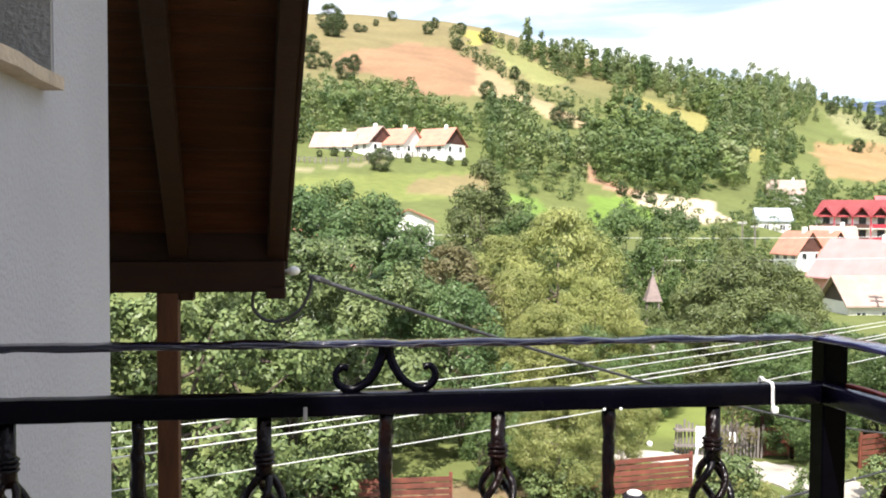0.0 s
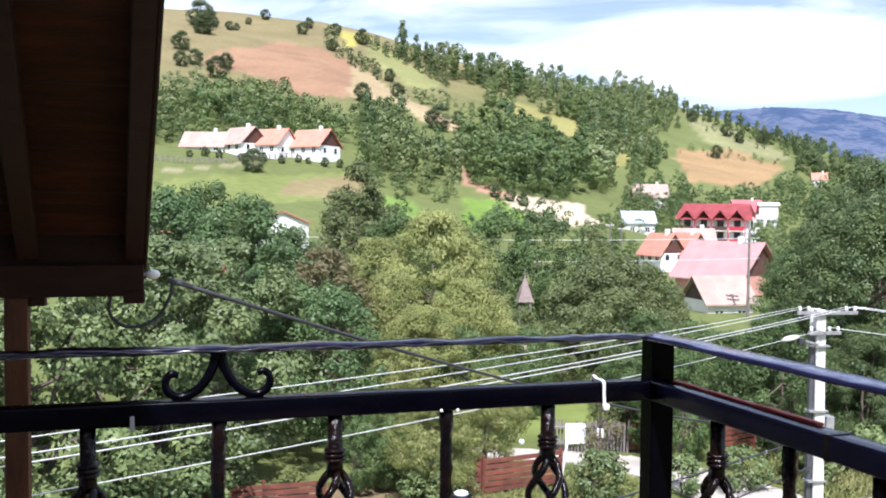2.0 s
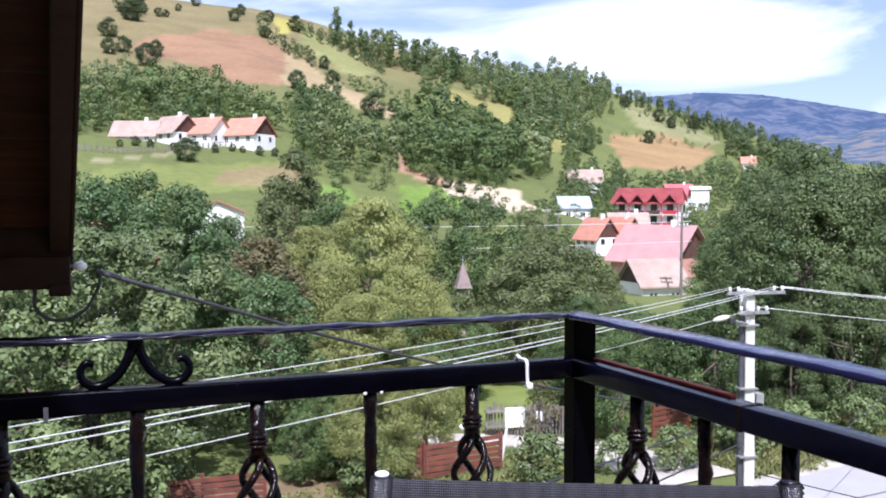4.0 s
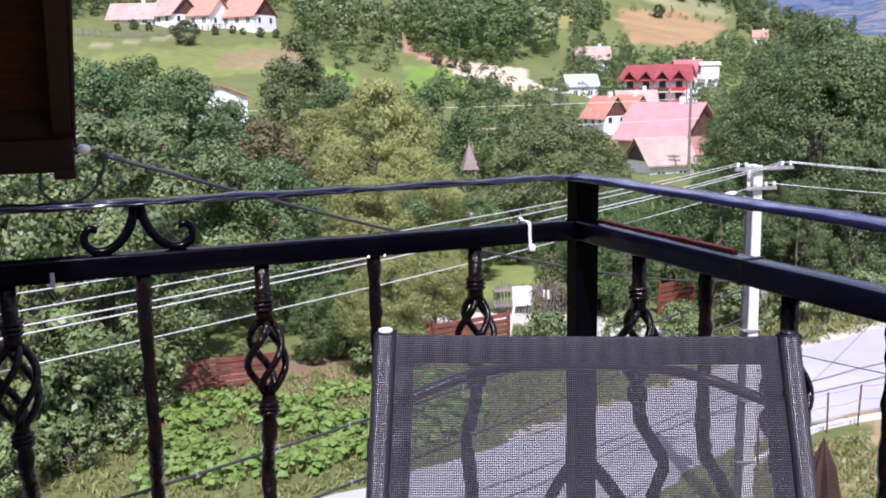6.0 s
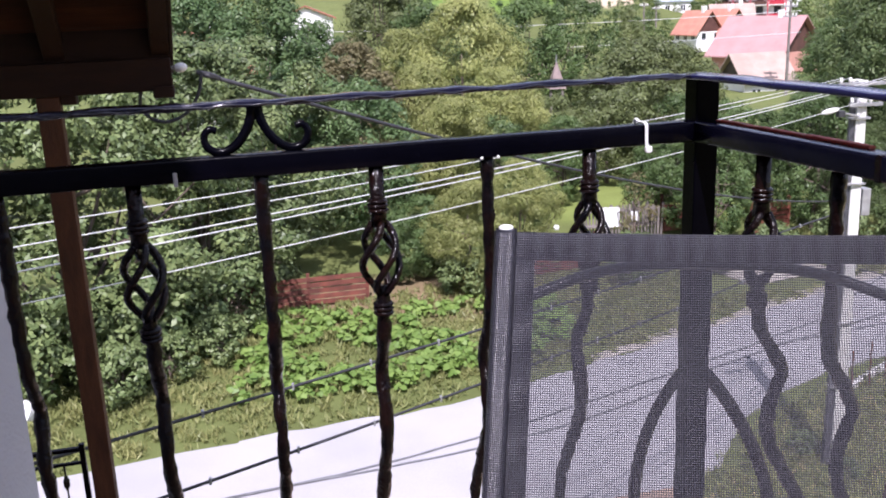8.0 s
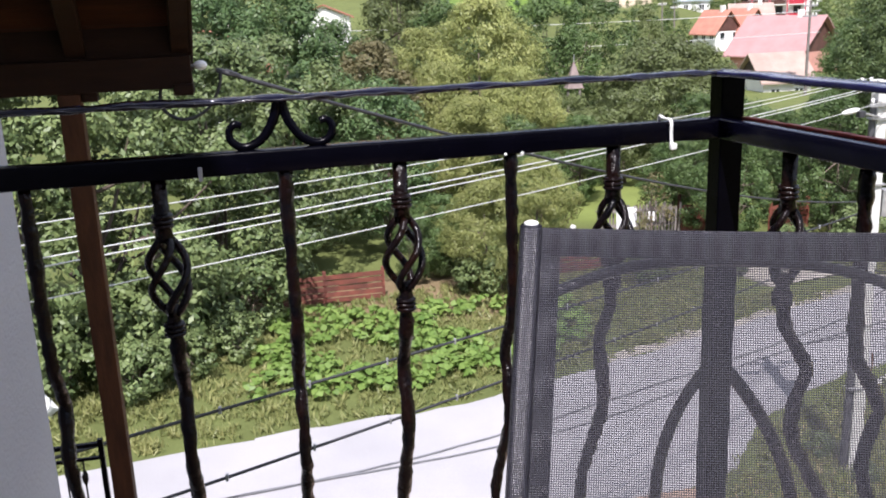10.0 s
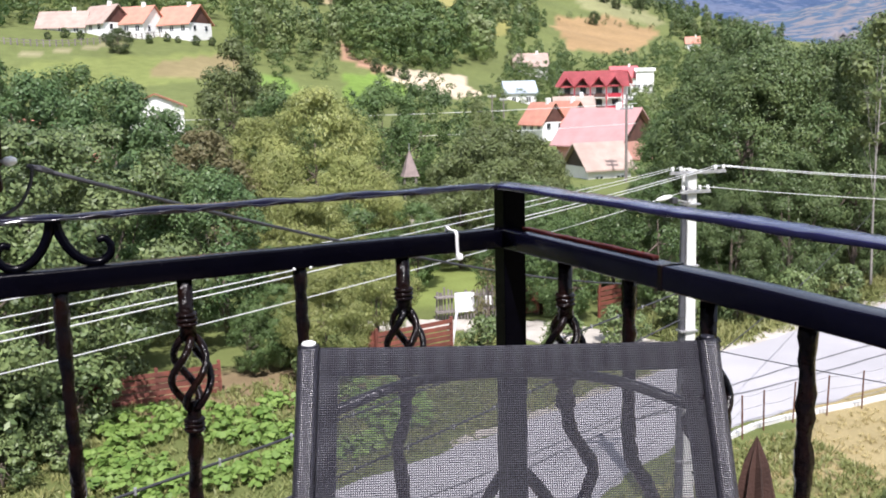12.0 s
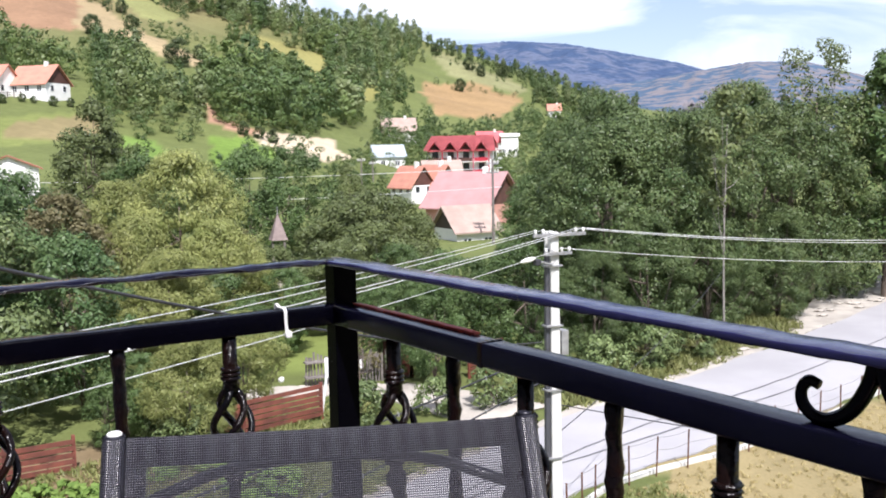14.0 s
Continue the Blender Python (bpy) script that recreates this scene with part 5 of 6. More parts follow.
box(0.6, 0.9, 1.0, 1.3, -8.2, -0.16, bm=pier)
solid("wall_piers", pier, STUCCO, "white stucco piers below the terrace", "wall", "structure", HF)

small = thing("terrace_railing", (-1.2, BV, -2.4), "small black wrought-iron railing on the lower terrace", "railing")
part("top_rail", box(-1.75, -0.905, BV - 0.015, BV + 0.015, -1.345, -1.32, 0.002), BLACK, small)
part("second_rail", box(-1.75, -0.905, BV - 0.01, BV + 0.01, -1.435, -1.415, 0.002), BLACK, small)
part("bottom_rail", box(-1.75, -0.905, BV - 0.01, BV + 0.01, -2.32, -2.30, 0.002), BLACK, small)
part("end_post", box(-0.93, -0.898, BV - 0.016, BV + 0.016, -2.4, -1.30, 0.002), BLACK, small)
for k in range(7):
    u = -1.03 - 0.105 * k
    bar = sweep([(u, BV, -2.31), (u, BV, -1.425)], 0.006, 6)
    if k % 2 == 0:
        sweep([(u, BV, -1.60), (u, BV, -1.57), (u, BV, -1.53), (u, BV, -1.49)], [0.006, 0.02, 0.02, 0.004], 6, bar)
    part("baluster", bar, HAMMERED, small)

# service cable: insulator, drip loop and bracket at the roof corner
drop = thing("service_cable", (-0.1, BV, 0.9), "black service cable with a drip loop at the roof corner", "cable")
ins = bmesh.new()
bmesh.ops.create_uvsphere(ins, u_segments=10, v_segments=8, radius=0.035, matrix=Matrix.Translation((-0.085, BV, 0.925)) @ Matrix.Diagonal((1.2, 1, 0.8, 1)))
part("insulator", ins, PORCELAIN, drop, "white insulator", smooth=True)
part("hook", sweep([(-0.2, BV, 0.93), (-0.09, BV, 0.925)], 0.008, 6), STEEL, drop)
loop = smooth_path([(-0.316, BV, 0.82), (-0.323, BV, 0.705), (-0.25, BV, 0.632), (-0.15, BV, 0.628), (-0.05, BV, 0.69), (0.01, BV, 0.80), (0.024, BV, 0.88)], 6)
part("drip_loop", sweep(loop, 0.011, 6), CABLE, drop, smooth=True)
part("clamp", sweep([(0.0, BV, 0.895), (0.07, BV + 0.02, 0.872), (0.13, BV + 0.05, 0.85)], [0.012, 0.02, 0.012], 6), CABLE, drop)


def span(a, b, sag, n=28):
    a, b = Vector(a), Vector(b)
    return [a.lerp(b, i / n) - Vector((0, 0, 4 * sag * (i / n) * (1 - i / n))) for i in range(n + 1)]


def uvp(u, v, z):
    return HF @ Vector((u, v, z))


line = span(uvp(0.05, BV, 0.876), (8.95, 15.9, -2.6), 0.25)
part("conductor", sweep([HF.inverted() @ p for p in line], 0.013, 6), CABLE, drop, smooth=True)

# ---- concrete pole with its lines ----
PX, PY = 9.15, 16.0
pole = thing("utility_pole", (PX, PY, GZ), "pale concrete power pole with dark recessed side and lamp", "utility pole", turn=Matrix())
TURN = radians(-6)
def pole_box(a0, a1, b0, b1, z0, z1, bm=None):
    own = bmesh.new()
    vs = []
    for z in (z0, z1):
        k = 1 - 0.28 * (z - GZ) / 7.6
        for a, b in ((a0, b0), (a1, b0), (a1, b1), (a0, b1)):
            x, y = a * k, b * k
            vs.append(own.verts.new((PX + x * math.cos(TURN) - y * math.sin(TURN), PY + x * math.sin(TURN) + y * math.cos(TURN), z)))
    own.faces.new(vs[3::-1])
    own.faces.new(vs[4:])
    for i in range(4):
        j = (i + 1) % 4
        own.faces.new((vs[i], vs[j], vs[4 + j], vs[4 + i]))
    bmesh.ops.bevel(own, geom=list(own.edges), offset=0.012, segments=1, affect="EDGES")
    return merged(bm, own)
part("flange", pole_box(-0.02, 0.22, -0.20, -0.10, GZ - 0.3, -0.42), CONCRETE, pole, "sunlit concrete flange")
part("web", pole_box(0.03, 0.17, -0.10, 0.14, GZ - 0.3, -0.42), CONCRETE, pole)
part("rear_flange", pole_box(-0.02, 0.22, 0.14, 0.24, GZ - 0.3, -0.42), CONCRETE, pole)
# dark grey strip down the pole's left side
part("side_strip", pole_box(-0.15, -0.03, -0.16, -0.03, GZ, -0.75), DARK_STRIP, pole, "dark grey strip along the side")
for z in (-1.1, -2.3, -3.6, -5.0, -6.3):
    part("strap", box(PX - 0.16, PX + 0.20, PY - 0.225, PY + 0.0, z, z + 0.03), STEEL, pole)
part("meter_box", box(PX + 0.2, PX + 0.36, PY - 0.16, PY + 0.06, -2.9, -2.4, 0.01), STEEL, pole, "small grey box on the pole")
for z, u0, u1 in ((-0.47, -0.45, 0.72), (-0.84, -0.22, 0.40)):
    arm = part("crossarm", box(PX + u0, PX + u1, PY - 0.24, PY - 0.18, z - 0.03, z + 0.03, 0.004), STEEL, pole)
    for u in (u0 + 0.05, u0 + 0.22, u1 - 0.22, u1 - 0.05):
        pot = sweep([(PX + u, PY - 0.21, z + 0.03), (PX + u, PY - 0.21, z + 0.06), (PX + u, PY - 0.21, z + 0.085), (PX + u, PY - 0.21, z + 0.12)], [0.016, 0.036, 0.024, 0.028], 8)
        part("insulator", pot, PORCELAIN, arm, "white porcelain insulator", smooth=True)
lamp_arm = part("lamp_arm", sweep(smooth_path([(PX - 0.05, PY - 0.22, -1.05), (PX - 0.3, PY - 0.3, -0.98), (PX - 0.5, PY - 0.36, -0.95)], 5), 0.022, 6), STEEL, pole)
head = bmesh.new()
bmesh.ops.create_uvsphere(head, u_segments=12, v_segments=8, radius=0.2, matrix=Matrix.Translation((PX - 0.68, PY - 0.42, -0.90)) @ Matrix.Rotation(radians(-12), 4, "Y") @ Matrix.Diagonal((0.85, 0.4, 0.24, 1)))
part("lamp_head", head, PORCELAIN, pole, "white street lamp head", smooth=True)
part("lamp_socket", box(PX - 0.52, PX - 0.40, PY - 0.44, PY - 0.30, -1.02, -0.90, 0.02), CABLE, pole, "dark lamp housing")

lines = thing("power_line", (PX, PY, -0.45), "bare aluminium power lines strung from the pole", "power line", turn=Matrix())
ENDS = ((-0.40, -0.36, -0.05, 0.0055), (-0.23, -0.36, -0.20, 0.0055), (0.50, -0.36, -0.29, 0.0065), (0.66, -0.36, -0.33, 0.0065), (0.20, -0.74, -0.50, 0.0055))
LX, LY = -5.85, 4.12
for k, (u, z, ze, rad) in enumerate(ENDS):
    part("wire", sweep(span((PX + u, PY - 0.21, z), (LX + 0.1 * k, LY - 0.1 * k, ze), 0.16), rad, 5), WIRE, lines, smooth=True)
for k, (u, z, ze, rad) in enumerate(((0.66, -0.36, -0.55, 0.0075), (0.5, -0.36, -0.62, 0.006), (0.20, -0.74, -1.05, 0.006))):
    part("wire", sweep(span((PX + u, PY - 0.21, z), (22.0, 15.2 - 0.2 * k, ze - 0.55), 0.2), rad, 5), WIRE, lines, smooth=True)
tele = thing("telecom_cable", (PX, PY, -3.0), "dark bundled telephone cables clipped under the power lines", "cable", turn=Matrix())
for z, ze, sag in ((-2.75, -1.75, 0.12), (-3.3, -2.35, 0.2)):
    ln = span((PX - 0.1, PY - 0.2, z), (LX, LY, ze), sag, 40)
    part("cable", sweep(ln, 0.016, 5), CABLE, tele, smooth=True)
    for i in range(4, 40, 2):
        part("clip", box(ln[i].x - 0.012, ln[i].x + 0.012, ln[i].y - 0.02, ln[i].y + 0.02, ln[i].z - 0.03, ln[i].z + 0.03), STEEL, tele)
for k, (a, b) in enumerate((((PX + 0.1, PY - 0.1, -3.9), (24, 6.5, -5.5)), ((PX + 0.1, PY, -4.6), (26, 31, -4.0)))):
    part("cable", sweep(span(a, b, 0.3), 0.012, 5), CABLE, tele, smooth=True)
# far wires across the orchard
far_line = thing("power_line", (0, 90, 0), "thin far wires crossing above the orchard", "power line", turn=Matrix())
for z0, z1 in ((-0.9, -1.3), (-3.2, -3.6)):
    part("wire", sweep(span((-12, 88, z0), (50, 100, z1), 0.4), 0.035, 4), WIRE, far_line)

# ---- garden, fences, yard ----
def boards(name, p, q, high, rows, seed, label, tilt=0.0, group=""):
    """A slatted fence of horizontal boards between posts."""
    p, q = Vector(p), Vector(q)
    d = (q - p).normalized()
    n = Vector((-d.y, d.x, 0))
    ob = thing(name, p, label, "fence", group, turn=Matrix())
    L = (q - p).length
    g = random.Random(seed)
    m = Matrix.Translation(p) @ Matrix(((d.x, n.x, 0, 0), (d.y, n.y, 0, 0), (0, 0, 1, 0), (0, 0, 0, 1)))
    k = max(1, round(L / 2.0))
    for i in range(k + 1):
        bm = box(L * i / k - 0.05, L * i / k + 0.05, 0.02, 0.12, -0.2, high + 0.06, 0.008)
        bmesh.ops.transform(bm, matrix=m, verts=bm.verts)
        part("post", bm, RED_BOARD, ob)
        if i == k:
            break
        for r in range(rows):
            z = 0.08 + (high - 0.1) * r / rows
            bm = box(L * i / k + 0.01, L * (i + 1) / k - 0.01, -0.015, 0.012, z, z + (high - 0.1) / rows * 0.78, 0.004)
            bmesh.ops.rotate(bm, verts=bm.verts, cent=(L * i / k, 0, z), matrix=Matrix.Rotation(radians(g.uniform(-0.5, 0.5) + tilt), 3, "Y"))
            bmesh.ops.transform(bm, matrix=m, verts=bm.verts)
            part("board", bm, RED_BOARD, ob)
    return ob


boards("board_fence", (-3.4, 28.0, GZ), (0.3, 28.5, GZ), 1.05, 5, 1, "reddish-brown slatted board fence by the garden", group="red fences")
boards("board_fence", (3.4, 29.3, GZ), (5.4, 29.8, GZ), 1.15, 6, 2, "reddish-brown slatted board fence under the trees", group="red fences")
boards("board_fence", (5.5, 29.7, GZ), (8.3, 30.4, GZ), 1.25, 6, 3, "tall reddish-brown slatted board fence by the lane", -1.0, group="red fences")
boards("board_fence", (15.2, 33.2, GZ), (17.0, 33.9, GZ), 1.3, 6, 4, "shaded reddish board fence beside the lane", group="red fences")

picket = thing("picket_fence", (9.2, 35.0, GZ), "weathered grey picket fence with a white notice board", "fence", turn=Matrix())
g = random.Random(8)
for i in range(26):
    x, y = 8.9 + i * 0.125, 35.0 - i * 0.02
    h = 1.25 + g.uniform(-0.12, 0.12)
    bm = box(x - 0.04, x + 0.04, y - 0.012, y + 0.012, GZ, GZ + h, 0.004)
    bmesh.ops.rotate(bm, verts=bm.verts, cent=(x, y, GZ), matrix=Matrix.Rotation(radians(g.uniform(-3, 3)), 3, "Y"))
    part("picket", bm, GREY_PICKET, picket)
for z in (0.35, 0.95):
    part("rail", box(8.85, 12.1, 34.72, 35.08, GZ + z, GZ + z + 0.06), GREY_PICKET, picket)
part("notice_board", box(9.6, 10.4, 34.70, 34.73, GZ + 0.35, GZ + 1.15, 0.006), SIGN, picket, "blank white board")
part("notice_board", box(10.85, 11.15, 34.66, 34.69, GZ + 0.55, GZ + 0.95, 0.006), SIGN, picket, "small white board")
rail_fence = thing("rail_fence", (2.0, 44, GZ), "grey leaning picket fence at the orchard edge", "fence", turn=Matrix())
for i in range(22):
    x = 4.2 + i * 0.2
    bm = box(x - 0.05, x + 0.05, 43.9, 43.93, GZ, GZ + 1.2 + g.uniform(-0.2, 0.2), 0.004)
    bmesh.ops.rotate(bm, verts=bm.verts, cent=(x, 43.9, GZ), matrix=Matrix.Rotation(radians(g.uniform(-5, 5)), 3, "Y"))
    part("picket", bm, GREY_PICKET, rail_fence)
gate = thing("gate", (12.4, 34.6, GZ), "red painted plank gate beside the picket fence", "gate", turn=Matrix())
for i in range(6):
    part("plank", box(12.15 + 0.16 * i, 12.30 + 0.16 * i, 34.55, 34.58, GZ + 0.1, GZ + 1.15, 0.006), RED_BOARD, gate)
part("frame", box(12.1, 13.15, 34.59, 34.64, GZ + 0.25, GZ + 0.35), RED_BOARD, gate)
for x in (12.05, 13.2):
    part("gate_post", box(x - 0.06, x + 0.06, 34.5, 34.62, GZ - 0.2, GZ + 1.6, 0.01), BEAM, gate)
white_post = thing("marker_post", (8.55, 32.0, GZ), "leaning white painted post by the lane", "post", turn=Matrix())
part("shaft", sweep([(8.5, 31.2, GZ), (8.75, 31.25, GZ + 1.5)], 0.05, 6), SIGN, white_post)
for x, y, s in ((8.2, 36.2, 0.14), (-8.0, 21.0, 0.35), (-8.6, 22.5, 0.25)):
    st = bmesh.new()
    bmesh.ops.create_icosphere(st, subdivisions=2, radius=s, matrix=Matrix.Translation((x, y, GZ + s * 0.6)))
    for vt in st.verts:
        vt.co += Vector((noise.noise(vt.co * 5), noise.noise(vt.co * 5 + Vector((3, 1, 2))), noise.noise(vt.co * 4))) * s * 0.5
    solid("boulder", st, SIGN, "whitish stone lying in the grass", "stone")

# wire fence along the dry yard
yard_fence = thing("wire_fence", (12.5, 20.2, GZ), "thin metal post fence with sagging wire round the dry yard", "fence", turn=Matrix())
FP = smooth_path([(11.2, 18.8, GZ), (14.2, 20.6, GZ), (19.0, 21.4, GZ), (24.2, 22.9, GZ), (30, 25, GZ), (36, 27.2, GZ)], 4)
g = random.Random(3)
tops = []
for p in FP:
    t = p + Vector((g.uniform(-0.05, 0.05), 0, 1.15 + g.uniform(-0.06, 0.06)))
    part("post", sweep([p - Vector((0, 0, 0.2)), t], 0.025, 5), RUST, yard_fence)
    tops.append(t)
for drop_ in (0.03, 0.38, 0.72):
    for a, b in zip(tops, tops[1:]):
        part("wire", sweep(span(a - Vector((0, 0, drop_)), b - Vector((0, 0, drop_)), g.uniform(0.01, 0.07), 6), 0.008, 4), STEEL, yard_fence)
kerb = bmesh.new()
for a, b in zip(FP, FP[1:]):
    mid, d = (a + b) / 2, (b - a)
    own = box(-d.length / 2 + 0.02, d.length / 2 - 0.02, -0.08, 0.08, -0.1, 0.12, 0.02)
    bmesh.ops.transform(own, matrix=Matrix.Translation(mid + Vector((-0.1, 0.25, 0))) @ Matrix.Rotation(math.atan2(d.y, d.x), 4, "Z"), verts=own.verts)
    kerb = merged(kerb, own)
solid("kerb", kerb, CONCRETE, "low broken concrete kerb along the yard", "kerb", "structure")

# folded parasol on the lower terrace
par = thing("parasol", (2.76, 2.9, -2.4), "folded brown canvas parasol with a pointed top", "parasol")
PXU, PXV = 2.76, 2.9
can = bmesh.new()
apex = can.verts.new((PXU, PXV, -0.22))
prev = []
for lvl, (z, r) in enumerate(((-0.35, 0.055), (-0.65, 0.12), (-1.1, 0.17), (-1.6, 0.19))):
    ring = [can.verts.new((PXU + r * (1.0 if k % 2 else 0.62) * math.cos(k * math.pi / 8), PXV + r * (1.0 if k % 2 else 0.62) * math.sin(k * math.pi / 8), z)) for k in range(16)]
    for k in range(16):
        if lvl == 0:
            can.faces.new((apex, ring[k], ring[(k + 1) % 16]))
        else:
            can.faces.new((prev[k], ring[k], ring[(k + 1) % 16], prev[(k + 1) % 16]))
    prev = ring
part("canopy", can, PARASOL, par)
part("pole", sweep([(PXU, PXV, -2.4), (PXU, PXV, -0.32)], 0.02, 8), STEEL, par)
part("base_plate", sweep([(PXU, PXV, -2.4), (PXU, PXV, -2.33)], 0.25, 12), CONCRETE, par)

# squash patch and grasses
g = np.random.default_rng(6)
pts = []
while len(pts) < 520:
    x, y = g.uniform(-3.2, 6.0), g.uniform(20.6, 27.4)
    if y > 20.9 + 0.32 * max(0, x) and noise.noise(Vector((x * 0.45, y * 0.45, 2))) > -0.22:
        pts.append((x, y, GZ + g.uniform(0.12, 0.42)))
v, f = leaves(pts, 0.2, 9, 0.21, 61, 0.95, up=1.6, squash=0.4)
tagged(new("squash_plants", mesh_of("squash_plants", v, f, SQUASH)), "patch of bright green squash leaves beside the road", "vegetables", kind="stuff")


def tufts(name, area, n, size, mat, label, seed, keep):
    g = np.random.default_rng(seed)
    pts = []
    while len(pts) < n:
        x, y = g.uniform(area[0], area[1]), g.uniform(area[2], area[3])
        if keep(x, y):
            pts.append((x, y, GZ + size * 0.3))
    v, f = leaves(pts, size * 0.7, 12, size, seed, 0.16, up=0.0, droop=1.0, squash=0.5)
    return tagged(new(name, mesh_of(name, v, f, mat)), label, "grass", kind="stuff")


fx, fy = [p[0] for p in FAR_EDGE], [p[1] for p in FAR_EDGE]
nx_, ny_ = [p[0] for p in NEAR_EDGE], [p[1] for p in NEAR_EDGE]
tufts("grass", (-14, 34, 15, 34), 4200, 0.26, GRASS, "rough green grass along the road verge", 71, lambda x, y: interp(x, fx, fy) + 0.15 < y < interp(x, fx, fy) + 9 and not (11 < x < 17 and y > 26.5))
tufts("grass", (2, 30, 9, 26), 3600, 0.13, DRY_GRASS, "dry yellow grass in the yard", 72, lambda x, y: y < interp(x, nx_, ny_) - 0.9)
tufts("grass", (2, 15, 9, 20), 2200, 0.24, GRASS, "rough green grass round the foot of the pole", 74, lambda x, y: y < interp(x, nx_, ny_) - 0.4)
tufts("grass", (10, 34, 26, 42), 1500, 0.5, GRASS, "tall weeds under the roadside trees", 73, lambda x, y: interp(x, fx, fy) + 0.8 < y < interp(x, fx, fy) + 4 and x > 16)


# ---- houses ----
def house(az, r, yaw, L, W, wall_h, roof_h, roof, wall=None, gable=None, label="", base=None, windows=3, chimney=True, eave=0.45, storeys=1, balcony=None, door=True):
    """A gabled house: ridge along its own x, turned by yaw degrees; its front looks along its own -y."""
    p = spot(az, r)
    if base is not None:
        p.z = base
    wall = wall or WHITEWASH
    ob = thing("house", (0, 0, 0), label, "house", turn=Matrix())
    walls = part("wall", box(-L / 2, L / 2, -W / 2, W / 2, -3.0, wall_h, 0.03), wall, ob)
    for sgn in (-1, 1):
        bm = bmesh.new()
        x0, x1 = sgn * (L / 2 - 0.25), sgn * (L / 2 + 0.02)
        tri = [[bm.verts.new((x, y, z)) for y, z in ((-W / 2, wall_h), (W / 2, wall_h), (0, wall_h + roof_h - 0.12))] for x in (x0, x1)]
        bm.faces.new(tri[0])
        bm.faces.new(tri[1][::-1])
        for k in range(3):
            bm.faces.new((tri[0][k], tri[0][(k + 1) % 3], tri[1][(k + 1) % 3], tri[1][k]))
        bmesh.ops.recalc_face_normals(bm, faces=bm.faces)
        part("gable", bm, gable or wall, ob)
    t = 0.16
    slope = roof_h / (W / 2)
    for sgn in (-1, 1):
        bm = bmesh.new()
        yo = W / 2 + eave
        n = 8
        rows = []
        for i in range(n + 1):
            y = yo * i / n
            z = wall_h + roof_h - slope * y + (0.03 if i % 2 else 0.0)
            rows.append([bm.verts.new((x, sgn * y, z + dz)) for dz in (0.0, t) for x in (-L / 2 - eave, L / 2 + eave)])
        for a, b in zip(rows, rows[1:]):
            for k in ((0, 1), (3, 2), (2, 0), (1, 3)):
                bm.faces.new((a[k[0]], a[k[1]], b[k[1]], b[k[0]]))
        bm.faces.new((rows[-1][0], rows[-1][1], rows[-1][3], rows[-1][2]))
        bmesh.ops.recalc_face_normals(bm, faces=bm.faces)
        part("roof", bm, roof, ob)
    if chimney:
        ch = box(L * 0.18, L * 0.18 + 0.6, -0.3, 0.3, wall_h + roof_h * 0.5, wall_h + roof_h + 0.8, 0.02)
        part("chimney", ch, WHITEWASH, ob)
    for st in range(storeys):
        z0 = 0.9 + st * 2.7
        for k in range(windows):
            x = -L / 2 + L * (k + 0.5) / windows
            w = part("window", box(x - 0.5, x + 0.5, -W / 2 - 0.05, -W / 2 + 0.02, z0, z0 + 1.2, 0.01), SIGN, ob)
            for s in (-0.24, 0.24):
                part("pane", box(x + s - 0.18, x + s + 0.18, -W / 2 - 0.065, -W / 2 - 0.052, z0 + 0.1, z0 + 1.1), DARK_GLASS, w)
        for k in range(2):
            y = -W / 4 + W / 2 * k
            w = part("window", box(L / 2 + 0.02, L / 2 + 0.05, y - 0.45, y + 0.45, z0, z0 + 1.2, 0.01), SIGN, ob)
            part("pane", box(L / 2 + 0.052, L / 2 + 0.066, y - 0.36, y + 0.36, z0 + 0.1, z0 + 1.1), DARK_GLASS, w)
    ob.matrix_world = Matrix.Translation(p) @ Matrix.Rotation(radians(yaw), 4, "Z")
    return ob


# farmhouses under the wood
house(-6.6, 196, -12, 8.6, 6.4, 2.0, 2.9, ROOF_TAN, label="low whitewashed farmhouse with a faded tan roof", base=12.2, gable=GABLE)
house(-4.5, 193, -48, 7.5, 6.8, 2.3, 3.3, ROOF_TAN, label="farmhouse with a dull pink roof and dark boarded gable", base=12.4, gable=GABLE)
house(-2.75, 192, -35, 7.6, 7.0, 2.6, 3.1, ROOF_ORANGE, label="white farmhouse with an orange tiled roof", base=12.0)
house(-0.25, 191, -38, 8.0, 7.0, 2.5, 3.3, ROOF_ORANGE, label="white farmhouse with an orange roof and dark wooden gable", base=11.9, gable=GABLE)
house(-2.1, 108, 91, 6.5, 5.8, 2.9, 1.25, ROOF_RUSSET, label="small white house with a russet roof among the trees", base=-3.0, windows=0, chimney=False, eave=0.4)
